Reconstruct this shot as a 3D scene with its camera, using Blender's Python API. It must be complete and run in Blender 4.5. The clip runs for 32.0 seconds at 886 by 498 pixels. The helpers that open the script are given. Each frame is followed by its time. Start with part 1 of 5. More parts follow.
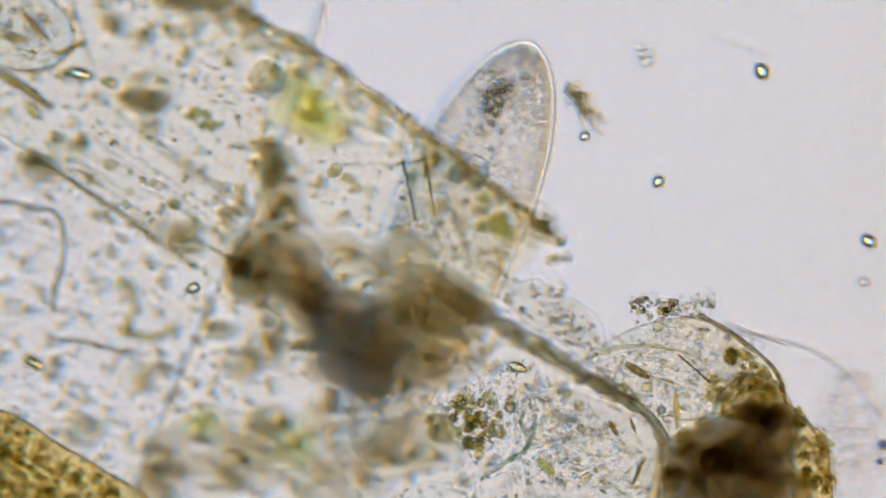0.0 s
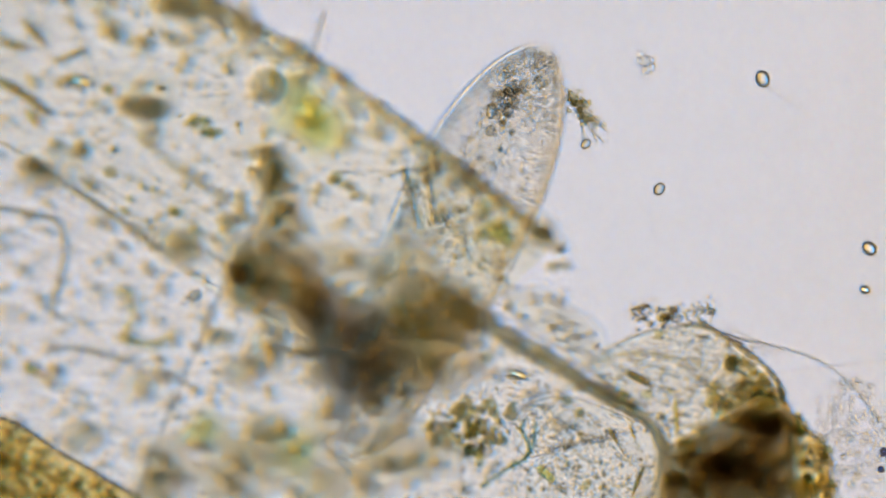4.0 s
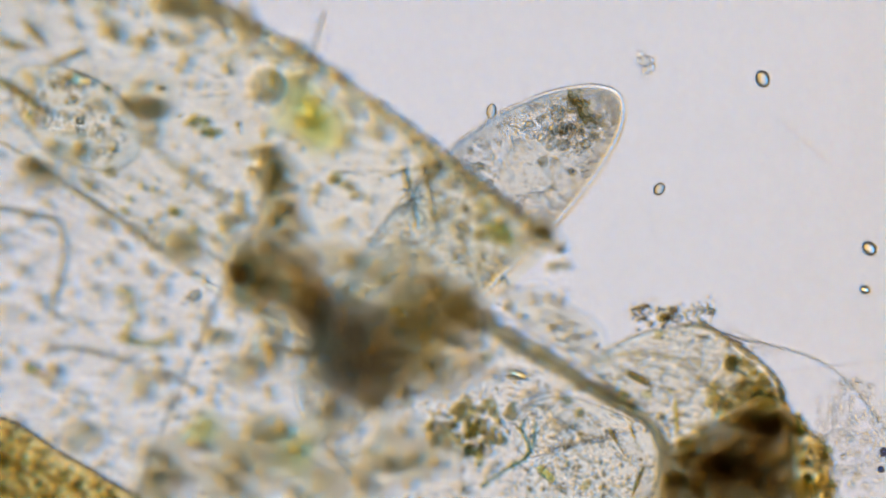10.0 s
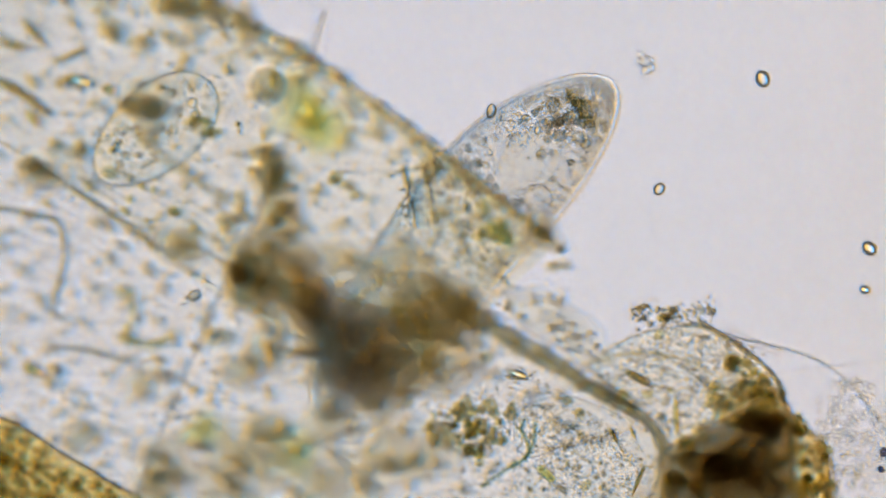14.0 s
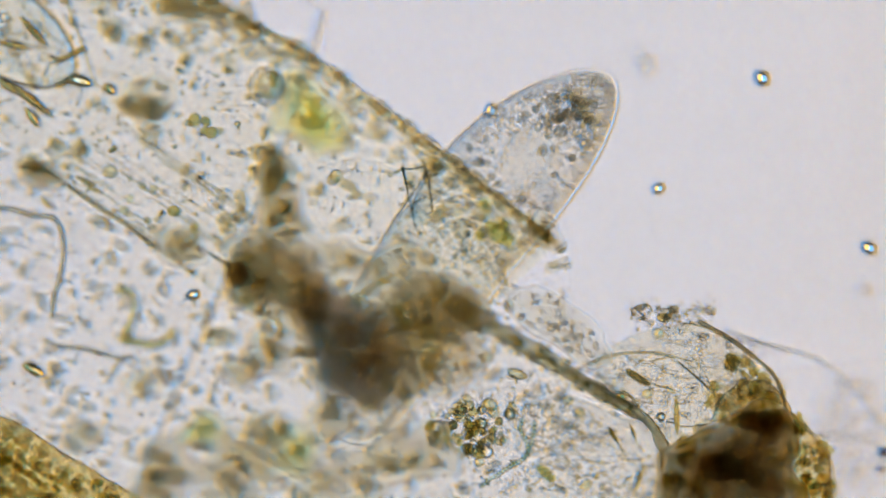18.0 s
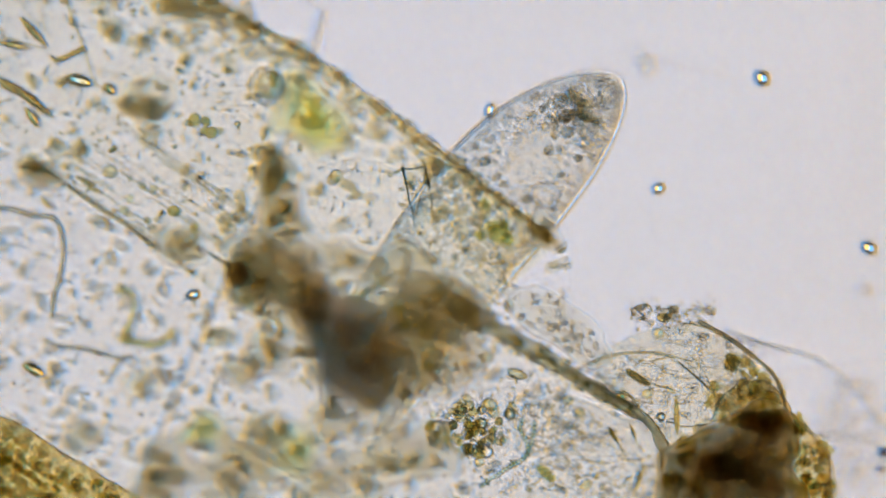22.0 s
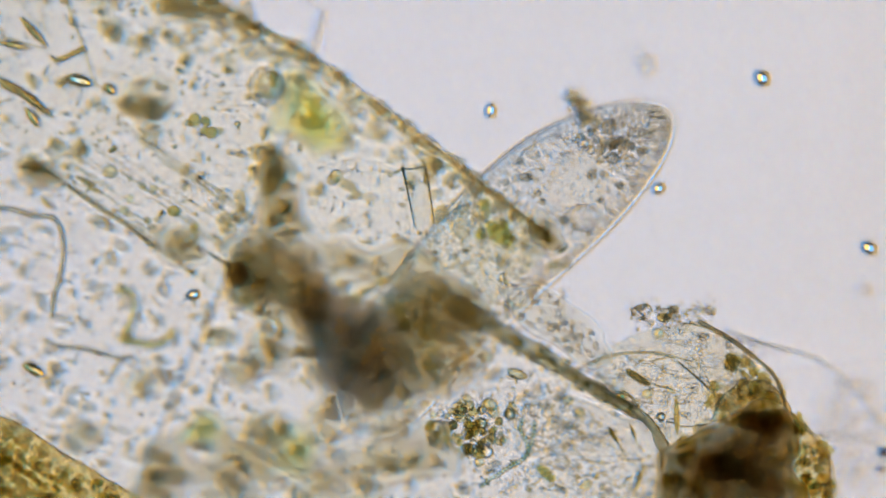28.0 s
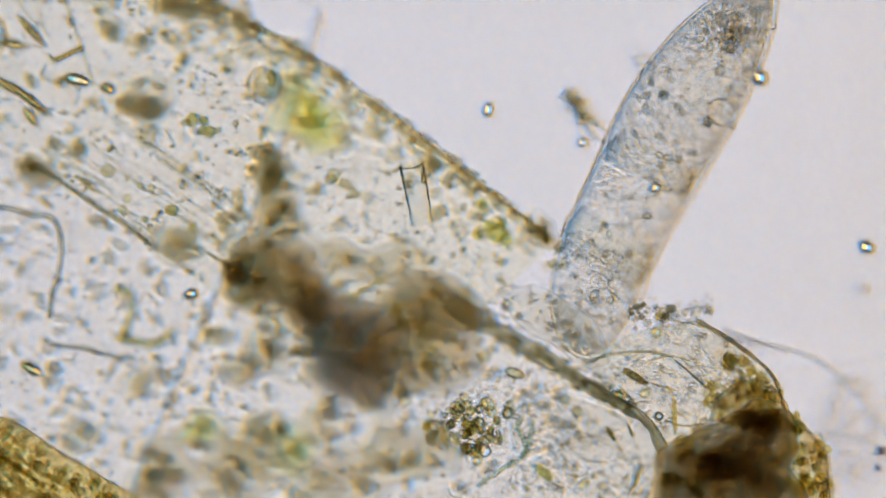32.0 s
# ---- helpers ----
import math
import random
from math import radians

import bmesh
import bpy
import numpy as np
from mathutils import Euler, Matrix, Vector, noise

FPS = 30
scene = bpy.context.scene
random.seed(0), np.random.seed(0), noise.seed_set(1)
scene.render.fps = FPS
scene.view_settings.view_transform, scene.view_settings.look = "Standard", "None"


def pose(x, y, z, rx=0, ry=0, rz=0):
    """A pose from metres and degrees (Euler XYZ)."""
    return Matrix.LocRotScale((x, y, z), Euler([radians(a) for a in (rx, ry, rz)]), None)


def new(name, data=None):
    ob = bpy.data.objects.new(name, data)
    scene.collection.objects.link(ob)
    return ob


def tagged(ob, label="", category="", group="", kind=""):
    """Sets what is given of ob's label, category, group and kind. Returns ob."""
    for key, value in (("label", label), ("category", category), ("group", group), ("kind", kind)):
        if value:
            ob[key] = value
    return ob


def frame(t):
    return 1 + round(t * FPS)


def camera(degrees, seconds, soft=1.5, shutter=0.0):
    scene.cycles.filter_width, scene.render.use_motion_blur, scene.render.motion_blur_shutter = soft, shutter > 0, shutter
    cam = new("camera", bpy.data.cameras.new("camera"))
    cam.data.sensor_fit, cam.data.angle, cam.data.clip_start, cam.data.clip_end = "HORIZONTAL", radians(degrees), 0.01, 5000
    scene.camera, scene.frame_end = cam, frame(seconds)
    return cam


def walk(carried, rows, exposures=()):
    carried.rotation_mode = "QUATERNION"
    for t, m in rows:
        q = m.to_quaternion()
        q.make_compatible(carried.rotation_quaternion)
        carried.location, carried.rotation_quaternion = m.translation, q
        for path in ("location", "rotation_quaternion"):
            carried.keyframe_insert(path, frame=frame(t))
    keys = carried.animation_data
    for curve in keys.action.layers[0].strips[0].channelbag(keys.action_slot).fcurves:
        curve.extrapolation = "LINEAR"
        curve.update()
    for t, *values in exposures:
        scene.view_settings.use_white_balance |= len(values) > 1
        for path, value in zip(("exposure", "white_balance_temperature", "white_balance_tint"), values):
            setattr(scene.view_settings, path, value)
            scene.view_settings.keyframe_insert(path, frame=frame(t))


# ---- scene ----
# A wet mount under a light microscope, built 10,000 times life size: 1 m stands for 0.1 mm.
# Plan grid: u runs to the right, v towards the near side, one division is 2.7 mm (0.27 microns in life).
K = 0.0027
EYE = 240.0
FOCUS = 0.50
DEEP = 0.66


def rise(depth):
    """Height over the slide of what lies that deep under the cover glass."""
    x = depth - 0.5
    return 0.98 - 1.6 * min(max(x, -0.22), 0.5) - 0.5 * min(x + 0.22, 0.0)


def at(u, v, depth=FOCUS):
    """A place in the mount, which lies a little tilted on the stage: its left side is higher."""
    return Vector(((u - 784) * K, (441 - v) * K, rise(depth) + 0.14 * (1 - min(max(u, 0), 1500) / 800)))


# ---- camera: the objective, focused by raising and lowering the tube ----
cam = camera(1.0107, 32.0)
cam.data.dof.use_dof = True
cam.data.dof.focus_distance = EYE
cam.data.dof.aperture_fstop = 0.0518


def tube_at(du, dv, focus):
    return pose(du * K, -dv * K, rise(focus) + EYE)


walk(cam, [
    (0.0, tube_at(0, 12, 0.56)), (0.1, tube_at(-0.5, 7, 0.56)), (0.3, tube_at(-1, 0, 0.565)), (0.5, tube_at(-1, -1, 0.575)),
    (1.0, tube_at(-1, -1, 0.61)), (1.6, tube_at(-1.5, -1, 0.645)), (2.0, tube_at(-1.5, -1, DEEP)), (6.0, tube_at(-1.5, -1, DEEP)),
    (12.0, tube_at(-1.5, -1, DEEP)), (14.0, tube_at(-1.5, -1, 0.64)), (14.5, tube_at(-1.3, -1, 0.62)), (16.5, tube_at(0, 0, 0.52)), (17.5, tube_at(0, 0, FOCUS)),
    (25.0, tube_at(0, 0, FOCUS)), (30.5, tube_at(0, 0, FOCUS)), (31.0, tube_at(1.5, 0, FOCUS)), (31.5, tube_at(1.8, 0.2, FOCUS)), (32.0, tube_at(4.0, 1.3, FOCUS))])

# ---- light: the condenser lamp below the slide, split in two colours, and a dim room ----
scene.cycles.transparent_max_bounces = 128
scene.cycles.max_bounces = 96
scene.cycles.transmission_bounces = 96
world = bpy.data.worlds.new("dim_room")
scene.world = world
world.use_nodes = True
world.node_tree.nodes["Background"].inputs[0].default_value = (0.95, 0.95, 1.0, 1)
world.node_tree.nodes["Background"].inputs[1].default_value = 0.10
# the lamp is split, warm beside cool, to imitate the objective's colour fringes
for shift, lamp_colour in ((1, (0.905, 0.55, 0.11)), (-1, (0.095, 0.42, 0.93))):
    lamp_data = bpy.data.lights.new("split_condenser_lamp", "AREA")
    lamp_data.shape = "DISK"
    lamp_data.size = 20.0
    lamp_data.energy = 2375.0
    lamp_data.color = lamp_colour
    condenser = new("split_condenser_lamp", lamp_data)
    condenser.matrix_world = pose(8.0 * shift, -1.6 * shift, -250 - shift, 180, 0, 0)


# ---- materials ----
def base_material(name):
    m = bpy.data.materials.new(name)
    m.use_nodes = True
    m.node_tree.nodes.clear()
    out = m.node_tree.nodes.new("ShaderNodeOutputMaterial")
    return m, m.node_tree.nodes, m.node_tree.links, out


def mottle(nodes, links, light, dark, scale, stretch=(1, 1, 1), low=0.35, high=0.65, vary=0.0):
    """A colour between light and dark, by noise at two scales."""
    tc = nodes.new("ShaderNodeTexCoord")
    mp = nodes.new("ShaderNodeMapping")
    mp.inputs["Scale"].default_value = stretch
    links.new(tc.outputs["Object"], mp.inputs["Vector"])
    coarse = nodes.new("ShaderNodeTexNoise")
    coarse.inputs["Scale"].default_value, coarse.inputs["Detail"].default_value = scale, 3
    fine = nodes.new("ShaderNodeTexNoise")
    fine.inputs["Scale"].default_value, fine.inputs["Detail"].default_value = scale * 5.3, 2
    links.new(mp.outputs[0], coarse.inputs["Vector"])
    links.new(mp.outputs[0], fine.inputs["Vector"])
    mix = nodes.new("ShaderNodeMix")
    mix.inputs[0].default_value = 0.42
    links.new(coarse.outputs[0], mix.inputs[2])
    links.new(fine.outputs[0], mix.inputs[3])
    ramp = nodes.new("ShaderNodeValToRGB")
    ramp.color_ramp.elements[0].position, ramp.color_ramp.elements[1].position = low, high
    ramp.color_ramp.elements[0].color, ramp.color_ramp.elements[1].color = (*light, 1), (*dark, 1)
    links.new(mix.outputs[0], ramp.inputs[0])
    if not vary:
        return ramp.outputs[0]
    info = nodes.new("ShaderNodeObjectInfo")
    hsv = nodes.new("ShaderNodeHueSaturation")
    span = nodes.new("ShaderNodeMapRange")
    span.inputs["To Min"].default_value, span.inputs["To Max"].default_value = 1 - vary, 1 + vary * 0.4
    links.new(info.outputs["Random"], span.inputs["Value"])
    links.new(span.outputs[0], hsv.inputs["Value"])
    links.new(ramp.outputs[0], hsv.inputs["Color"])
    return hsv.outputs[0]


def bending(name, ior, colour_args, bump=0.0, bump_scale=20.0, cloudy=0.0):
    """See-through matter in water: tints the light and bends it, by an index relative to the water, over a rough surface."""
    m, nodes, links, out = base_material(name)
    bend = nodes.new("ShaderNodeBsdfRefraction")
    bend.inputs["IOR"].default_value = ior
    bend.inputs["Roughness"].default_value = cloudy
    links.new(mottle(nodes, links, *colour_args), bend.inputs["Color"])
    if bump:
        tc = nodes.new("ShaderNodeTexCoord")
        n = nodes.new("ShaderNodeTexNoise")
        n.inputs["Scale"].default_value, n.inputs["Detail"].default_value = bump_scale, 4
        n.inputs["Roughness"].default_value = 0.6
        links.new(tc.outputs["Object"], n.inputs["Vector"])
        b = nodes.new("ShaderNodeBump")
        b.inputs["Strength"].default_value, b.inputs["Distance"].default_value = 1.0, bump
        links.new(n.outputs[0], b.inputs["Height"])
        links.new(b.outputs[0], bend.inputs["Normal"])
    links.new(bend.outputs[0], out.inputs[0])
    return m


def absorber(name, light, dark, scale=4.0, stretch=(1, 1, 1), low=0.35, high=0.65, vary=0.0, ior=1.008, bump=0.004, bump_scale=2.2, cloudy=0.0):
    """Stained matter: each face lets its colour of the light through."""
    return bending(name, ior, (light, dark, scale, stretch, low, high, vary), bump, bump_scale, cloudy)


def refractor(name, ior, light, dark=None, scale=8.0, vary=0.0, bump=0.0, bump_scale=20.0):
    """Clear living matter."""
    return bending(name, ior, (light, dark or tuple(c * 0.96 for c in light), scale, (1, 1, 1), 0.35, 0.65, vary), bump, bump_scale)


def slide_glass():
    m, nodes, links, out = base_material("slide_glass")
    glass = nodes.new("ShaderNodeBsdfGlass")
    glass.inputs["IOR"].default_value = 1.15
    glass.inputs["Roughness"].default_value = 0.0
    links.new(mottle(nodes, links, (1, 1, 1), (0.985, 0.985, 0.985), 0.8), glass.inputs["Color"])
    links.new(glass.outputs[0], out.inputs[0])
    return m


GLASS = slide_glass()
PELLICLE = refractor("pellicle", 1.005, (1.0, 0.998, 0.985), (0.99, 0.987, 0.97), 9, bump=0.008, bump_scale=60)
PELLICLE_SMALL = refractor("pellicle_small", 1.005, (0.997, 0.993, 0.98), (0.98, 0.975, 0.96), 9, bump=0.03, bump_scale=34)
CYTOPLASM_BEAD = refractor("cytoplasm_bead", 1.02, (1.0, 1.0, 0.99), (0.995, 0.994, 0.98))
FOOD = absorber("food_vacuole", (0.97, 0.955, 0.92), (0.92, 0.90, 0.85), 3, vary=0.06, ior=1.015)
NUCLEUS = refractor("nucleus", 1.003, (0.99, 0.985, 0.97), (0.975, 0.97, 0.95), 22)
VACUOLE = refractor("vacuole", 1.009, (1, 1, 1))
ROD = absorber("rod", (0.999, 0.998, 0.993), (0.99, 0.988, 0.98), 10, ior=1.028, bump=0)
OIL = refractor("oil_drop", 1.05, (1.0, 0.99, 0.95))
GOLD_BEAD = refractor("gold_bead", 1.018, (0.985, 0.975, 0.88), (0.955, 0.935, 0.79), 3, vary=0.06, bump=0.02, bump_scale=4)
CLEAR_BEAD = refractor("clear_bead", 1.034, (0.995, 0.995, 0.985), vary=0.04)
WALL = absorber("cell_wall", (0.90, 0.88, 0.80), (0.76, 0.73, 0.63), 6, bump=0.01, bump_scale=20)
DARK_WALL = absorber("dark_wall", (0.74, 0.70, 0.58), (0.56, 0.51, 0.40), 7, bump=0.01, bump_scale=20)
TISSUE = absorber("tissue", (0.999, 0.993, 0.945), (0.972, 0.956, 0.87), 7, (1, 1, 1), 0.38, 0.66, ior=1.017, bump=0.018, bump_scale=22)
HUMUS = absorber("humus", (0.988, 0.977, 0.93), (0.960, 0.943, 0.88), 3, vary=0.05)
HUMUS_DARK = absorber("humus_dark", (0.95, 0.928, 0.85), (0.90, 0.87, 0.77), 3, vary=0.08)
HUMUS_GREY = absorber("humus_grey", (0.983, 0.975, 0.94), (0.945, 0.934, 0.887), 3, vary=0.05)
AMBER = absorber("amber", (0.95, 0.915, 0.71), (0.875, 0.815, 0.54), 3, vary=0.12)
OLIVE = absorber("olive", (0.99, 0.985, 0.93), (0.96, 0.95, 0.865), 3, vary=0.03)
GREEN = absorber("chloroplast", (0.93, 0.935, 0.70), (0.84, 0.855, 0.54), 3, vary=0.06)
BLUEGREEN = absorber("bluegreen", (0.88, 0.94, 0.90), (0.79, 0.88, 0.83), 3, ior=1.03)
FRUSTULE = absorber("frustule", (0.90, 0.83, 0.58), (0.70, 0.61, 0.36), 9, vary=0.15, ior=1.04, bump=0.004, bump_scale=40)
SPINE = refractor("spine", 1.016, (1, 1, 0.998))

RIND_GRAIN = absorber("rind_grain", (0.988, 0.976, 0.93), (0.957, 0.938, 0.875), 3, vary=0.04)
SPECK = absorber("speck", (0.90, 0.87, 0.80), (0.80, 0.77, 0.69), 5, ior=1.05)
FLOC = absorber("floc", (0.985, 0.98, 0.965), (0.94, 0.935, 0.91), 3, ior=1.02, bump=0.004, bump_scale=2)
FLOC_TAN = absorber("floc_tan", (0.988, 0.978, 0.922), (0.957, 0.942, 0.865), 3, vary=0.04)
FILM = absorber("film", (0.998, 0.994, 0.96), (0.972, 0.958, 0.905), 7, (1, 1, 1), 0.4, 0.66, ior=1.022, bump=0.016, bump_scale=24)
GREEN_SOFT = absorber("green_soft", (0.975, 0.975, 0.86), (0.935, 0.94, 0.76), 3, vary=0.04)
YELLOW_SOFT = absorber("yellow_soft", (0.988, 0.985, 0.88), (0.965, 0.96, 0.82), 3, vary=0.03)
GOLDEN_TISSUE = absorber("golden_tissue", (0.99, 0.93, 0.68), (0.89, 0.77, 0.47), 14, (1, 1, 1), 0.36, 0.64, ior=1.03, bump=0.03, bump_scale=36)
FIBRE = absorber("fibre", (0.80, 0.79, 0.71), (0.62, 0.61, 0.53), 10, ior=1.012, bump=0.005, bump_scale=16, cloudy=0.35)
SAC_TISSUE = absorber("sac_tissue", (0.997, 0.988, 0.94), (0.955, 0.938, 0.85), 14, (1, 1, 1), 0.40, 0.66, ior=1.026, bump=0.022, bump_scale=44)
AMBER_DARK = absorber("amber_dark", (0.93, 0.875, 0.64), (0.82, 0.745, 0.48), 3, vary=0.12)
MEMBRANE = refractor("membrane", 1.008, (0.998, 0.998, 0.985), (0.985, 0.985, 0.965), 9, bump=0.010, bump_scale=50)
RING_BEAD = refractor("ring_bead", 1.06, (0.90, 0.93, 0.92))
YELLOW_BEAD = refractor("yellow_bead", 1.05, (0.99, 0.975, 0.74), (0.95, 0.92, 0.60))
CYST = refractor("cyst", 1.022, (0.995, 0.993, 0.965))
CYST_INNER = refractor("cyst_inner", 1.014, (0.98, 0.972, 0.90), (0.945, 0.93, 0.82), 3, bump=0.01, bump_scale=2)
FRUSTULE_DARK = absorber("frustule_dark", (0.87, 0.78, 0.50), (0.66, 0.56, 0.32), 9, vary=0.12, ior=1.04, bump=0.004, bump_scale=40)
FILAMENT = absorber("filament", (0.72, 0.72, 0.67), (0.61, 0.61, 0.56), 8, ior=1.02, bump=0.006, bump_scale=30)
OLIVE_DARK = absorber("olive_dark", (0.74, 0.74, 0.56), (0.60, 0.60, 0.42), 7, bump=0.01, bump_scale=20)
FRINGE_GRAIN = absorber("fringe_grain", (0.50, 0.52, 0.66), (0.34, 0.36, 0.50), 5)
LORICA = refractor("lorica", 1.02, (0.985, 0.985, 0.97), bump=0.004, bump_scale=40)
SEGMENT = refractor("segment", 1.026, (1, 1, 0.998))
SHEATH = refractor("sheath", 1.006, (1, 1, 0.998))
THREAD = refractor("thread", 1.02, (0.99, 0.99, 0.985))
CLOD = absorber("clod", (0.74, 0.69, 0.56), (0.63, 0.58, 0.48), 9, low=0.36, high=0.60, ior=1.006, bump=0.01, bump_scale=20, cloudy=0.3)
STRIA = absorber("stria", (0.985, 0.978, 0.94), (0.955, 0.945, 0.89), 6, ior=1.026, bump=0)
SHELL_EDGE = absorber("shell_edge", (0.66, 0.66, 0.62), (0.52, 0.52, 0.48), 6, bump=0)
MASS = absorber("mass", (0.951, 0.945, 0.936), (0.938, 0.930, 0.918), 3, low=0.36, high=0.62, ior=1.02, bump=0, cloudy=0.45)
MASS_BROWN = absorber("mass_brown", (0.962, 0.951, 0.924), (0.928, 0.913, 0.876), 9, low=0.38, high=0.60, ior=1.015, bump=0, cloudy=0.4)
MASS_YELLOW = absorber("mass_yellow", (0.985, 0.984, 0.90), (0.965, 0.962, 0.83), 6, low=0.36, high=0.62, ior=1.012, bump=0, cloudy=0.4)
MASS_GREEN = absorber("mass_green", (0.960, 0.962, 0.90), (0.935, 0.938, 0.85), 6, low=0.36, high=0.62, ior=1.015, bump=0, cloudy=0.4)
COLONY = refractor("colony", 1.011, (0.995, 0.995, 0.985), vary=0.02)
FAINT = refractor("faint", 1.004, (1, 1, 0.998))
GRAIN_GOLD = refractor("grain_gold", 1.05, (0.985, 0.975, 0.88), (0.95, 0.93, 0.78), 3)
RODLET = refractor("rodlet", 1.05, (0.99, 0.985, 0.95), (0.95, 0.94, 0.86), 3)
EGG_GRANULE = refractor("egg_granule", 1.03, (0.99, 0.985, 0.96), vary=0.05)
VESICLE = refractor("vesicle", 1.035, (0.99, 0.988, 0.96), (0.96, 0.955, 0.91), 3, vary=0.06)
FLUFF = absorber("fluff", (0.985, 0.982, 0.97), (0.955, 0.95, 0.93), 3, ior=1.01)
# index under the water's, so the added shell draws a bright halo
HALO_SHELL = refractor("cortex", 0.9945, (1.0, 1.0, 0.992), (0.999, 0.998, 0.985), 9)
GRIT_CLEAR = refractor("grit_clear", 1.06, (0.99, 0.98, 0.92), (0.95, 0.93, 0.83), 4)
HALO_SHELL_SMALL = refractor("halo_shell_small", 0.9967, (1.0, 1.0, 0.992), (0.999, 0.998, 0.985), 9)
CLOD_CORE = absorber("clod_core", (0.972, 0.963, 0.935), (0.935, 0.922, 0.89), 3, low=0.36, high=0.60, ior=1.004, bump=0.01, bump_scale=3)
CLOD_EDGE = absorber("clod_edge", (0.97, 0.935, 0.80), (0.86, 0.81, 0.66), 9, low=0.36, high=0.62, ior=1.02, bump=0.02, bump_scale=20)
SOFT_CELL = refractor("soft_cell", 1.014, (0.995, 0.993, 0.978), (0.976, 0.97, 0.94), 4)
VACUOLE_DARK = absorber("vacuole_dark", (0.93, 0.925, 0.905), (0.84, 0.835, 0.82), 5, vary=0.12, ior=1.014, bump=0.03, bump_scale=3)
HAZE = absorber("haze", (0.99, 0.987, 0.97), (0.955, 0.948, 0.925), 9, low=0.36, high=0.62, ior=1.008, bump=0.01, bump_scale=18, cloudy=0.4)
FLECK = absorber("fleck", (0.975, 0.95, 0.85), (0.93, 0.89, 0.75), 3, ior=1.02)


# ---- making meshes ----
rnd = random.Random(7)


def mesh_of(name, verts, faces, smooth=True):
    me = bpy.data.meshes.new(name)
    me.from_pydata([tuple(v) for v in verts], [], faces)
    if smooth:
        me.polygons.foreach_set("use_smooth", [True] * len(me.polygons))
    me.update()
    return me


def thing(name, label, category, group="", place=None):
    ob = new(name)
    if place is not None:
        ob.location = place
    return tagged(ob, label, category, group)


def piece(name, me, material, parent=None, m=None, label="", kind=""):
    """One mesh object, under a thing or a part when parent is given."""
    if material is not None and not me.materials:
        me.materials.append(material)
    ob = new(name, me)
    ob.parent = parent
    if m is not None:
        ob.matrix_basis = m
    return tagged(ob, label, kind=kind)


def ico(sub):
    bm = bmesh.new()
    bmesh.ops.create_icosphere(bm, subdivisions=sub, radius=1.0)
    v = [x.co.copy() for x in bm.verts]
    f = [tuple(x.index for x in g.verts) for g in bm.faces]
    bm.free()
    return v, f


ICO = {n: ico(n) for n in (1, 2, 3, 4)}


def lump_mesh(name, rough, seed, sub=2):
    """An uneven grain of radius 1."""
    v, f = ICO[sub]
    off = Vector((seed * 3.7, seed * 1.3, seed * 2.1))
    return mesh_of(name, [p * (1 + rough * noise.noise(p * 1.3 + off) + 0.5 * rough * noise.noise(p * 3.1 + off) + 0.25 * rough * noise.noise(p * 7.3 + off)) for p in v], f)


def sized(u, v, z, ru, rv=None, rz=None, turn=0.0):
    """The pose and size of a piece: half sizes in grid divisions."""
    rv = ru if rv is None else rv
    rz = min(ru, rv) if rz is None else rz
    return Matrix.LocRotScale(at(u, v, z), Euler((0, 0, radians(turn))), Vector((ru * K, rv * K, rz * K)))


def curve_points(pts, steps=8):
    """A smooth line through the points."""
    p = [Vector(a) for a in pts]
    p = [p[0] * 2 - p[1], *p, p[-1] * 2 - p[-2]]
    out = []
    for i in range(1, len(p) - 2):
        a, b, c, d = p[i - 1:i + 3]
        for k in range(steps):
            t = k / steps
            out.append(0.5 * ((2 * b) + (c - a) * t + (2 * a - 5 * b + 4 * c - d) * t * t + (3 * b - a - 3 * c + d) * t ** 3))
    out.append(p[-2])
    return out


def tube_mesh(name, pts, radius, sides=8, steps=8, flat=1.0, wobble=0.0):
    """A tube along a smooth line; radius in grid divisions, a number or a function of 0..1."""
    line = curve_points(pts, steps)
    verts, faces = [], []
    n = len(line)
    for i, p in enumerate(line):
        t = (line[min(i + 1, n - 1)] - line[max(i - 1, 0)]).normalized()
        side = t.cross(Vector((0, 0, 1))).normalized()
        up = side.cross(t)
        r = (radius(i / (n - 1)) if callable(radius) else radius) * K
        r *= 1 + wobble * noise.noise(p * 14)
        for k in range(sides):
            a = 2 * math.pi * k / sides
            verts.append(p + side * (math.cos(a) * r) + up * (math.sin(a) * r * flat))
    for i in range(n - 1):
        for k in range(sides):
            a, b = i * sides + k, i * sides + (k + 1) % sides
            faces.append((a, b, b + sides, a + sides))
    faces.append(tuple(range(sides - 1, -1, -1)))
    faces.append(tuple((n - 1) * sides + k for k in range(sides)))
    return mesh_of(name, verts, faces)


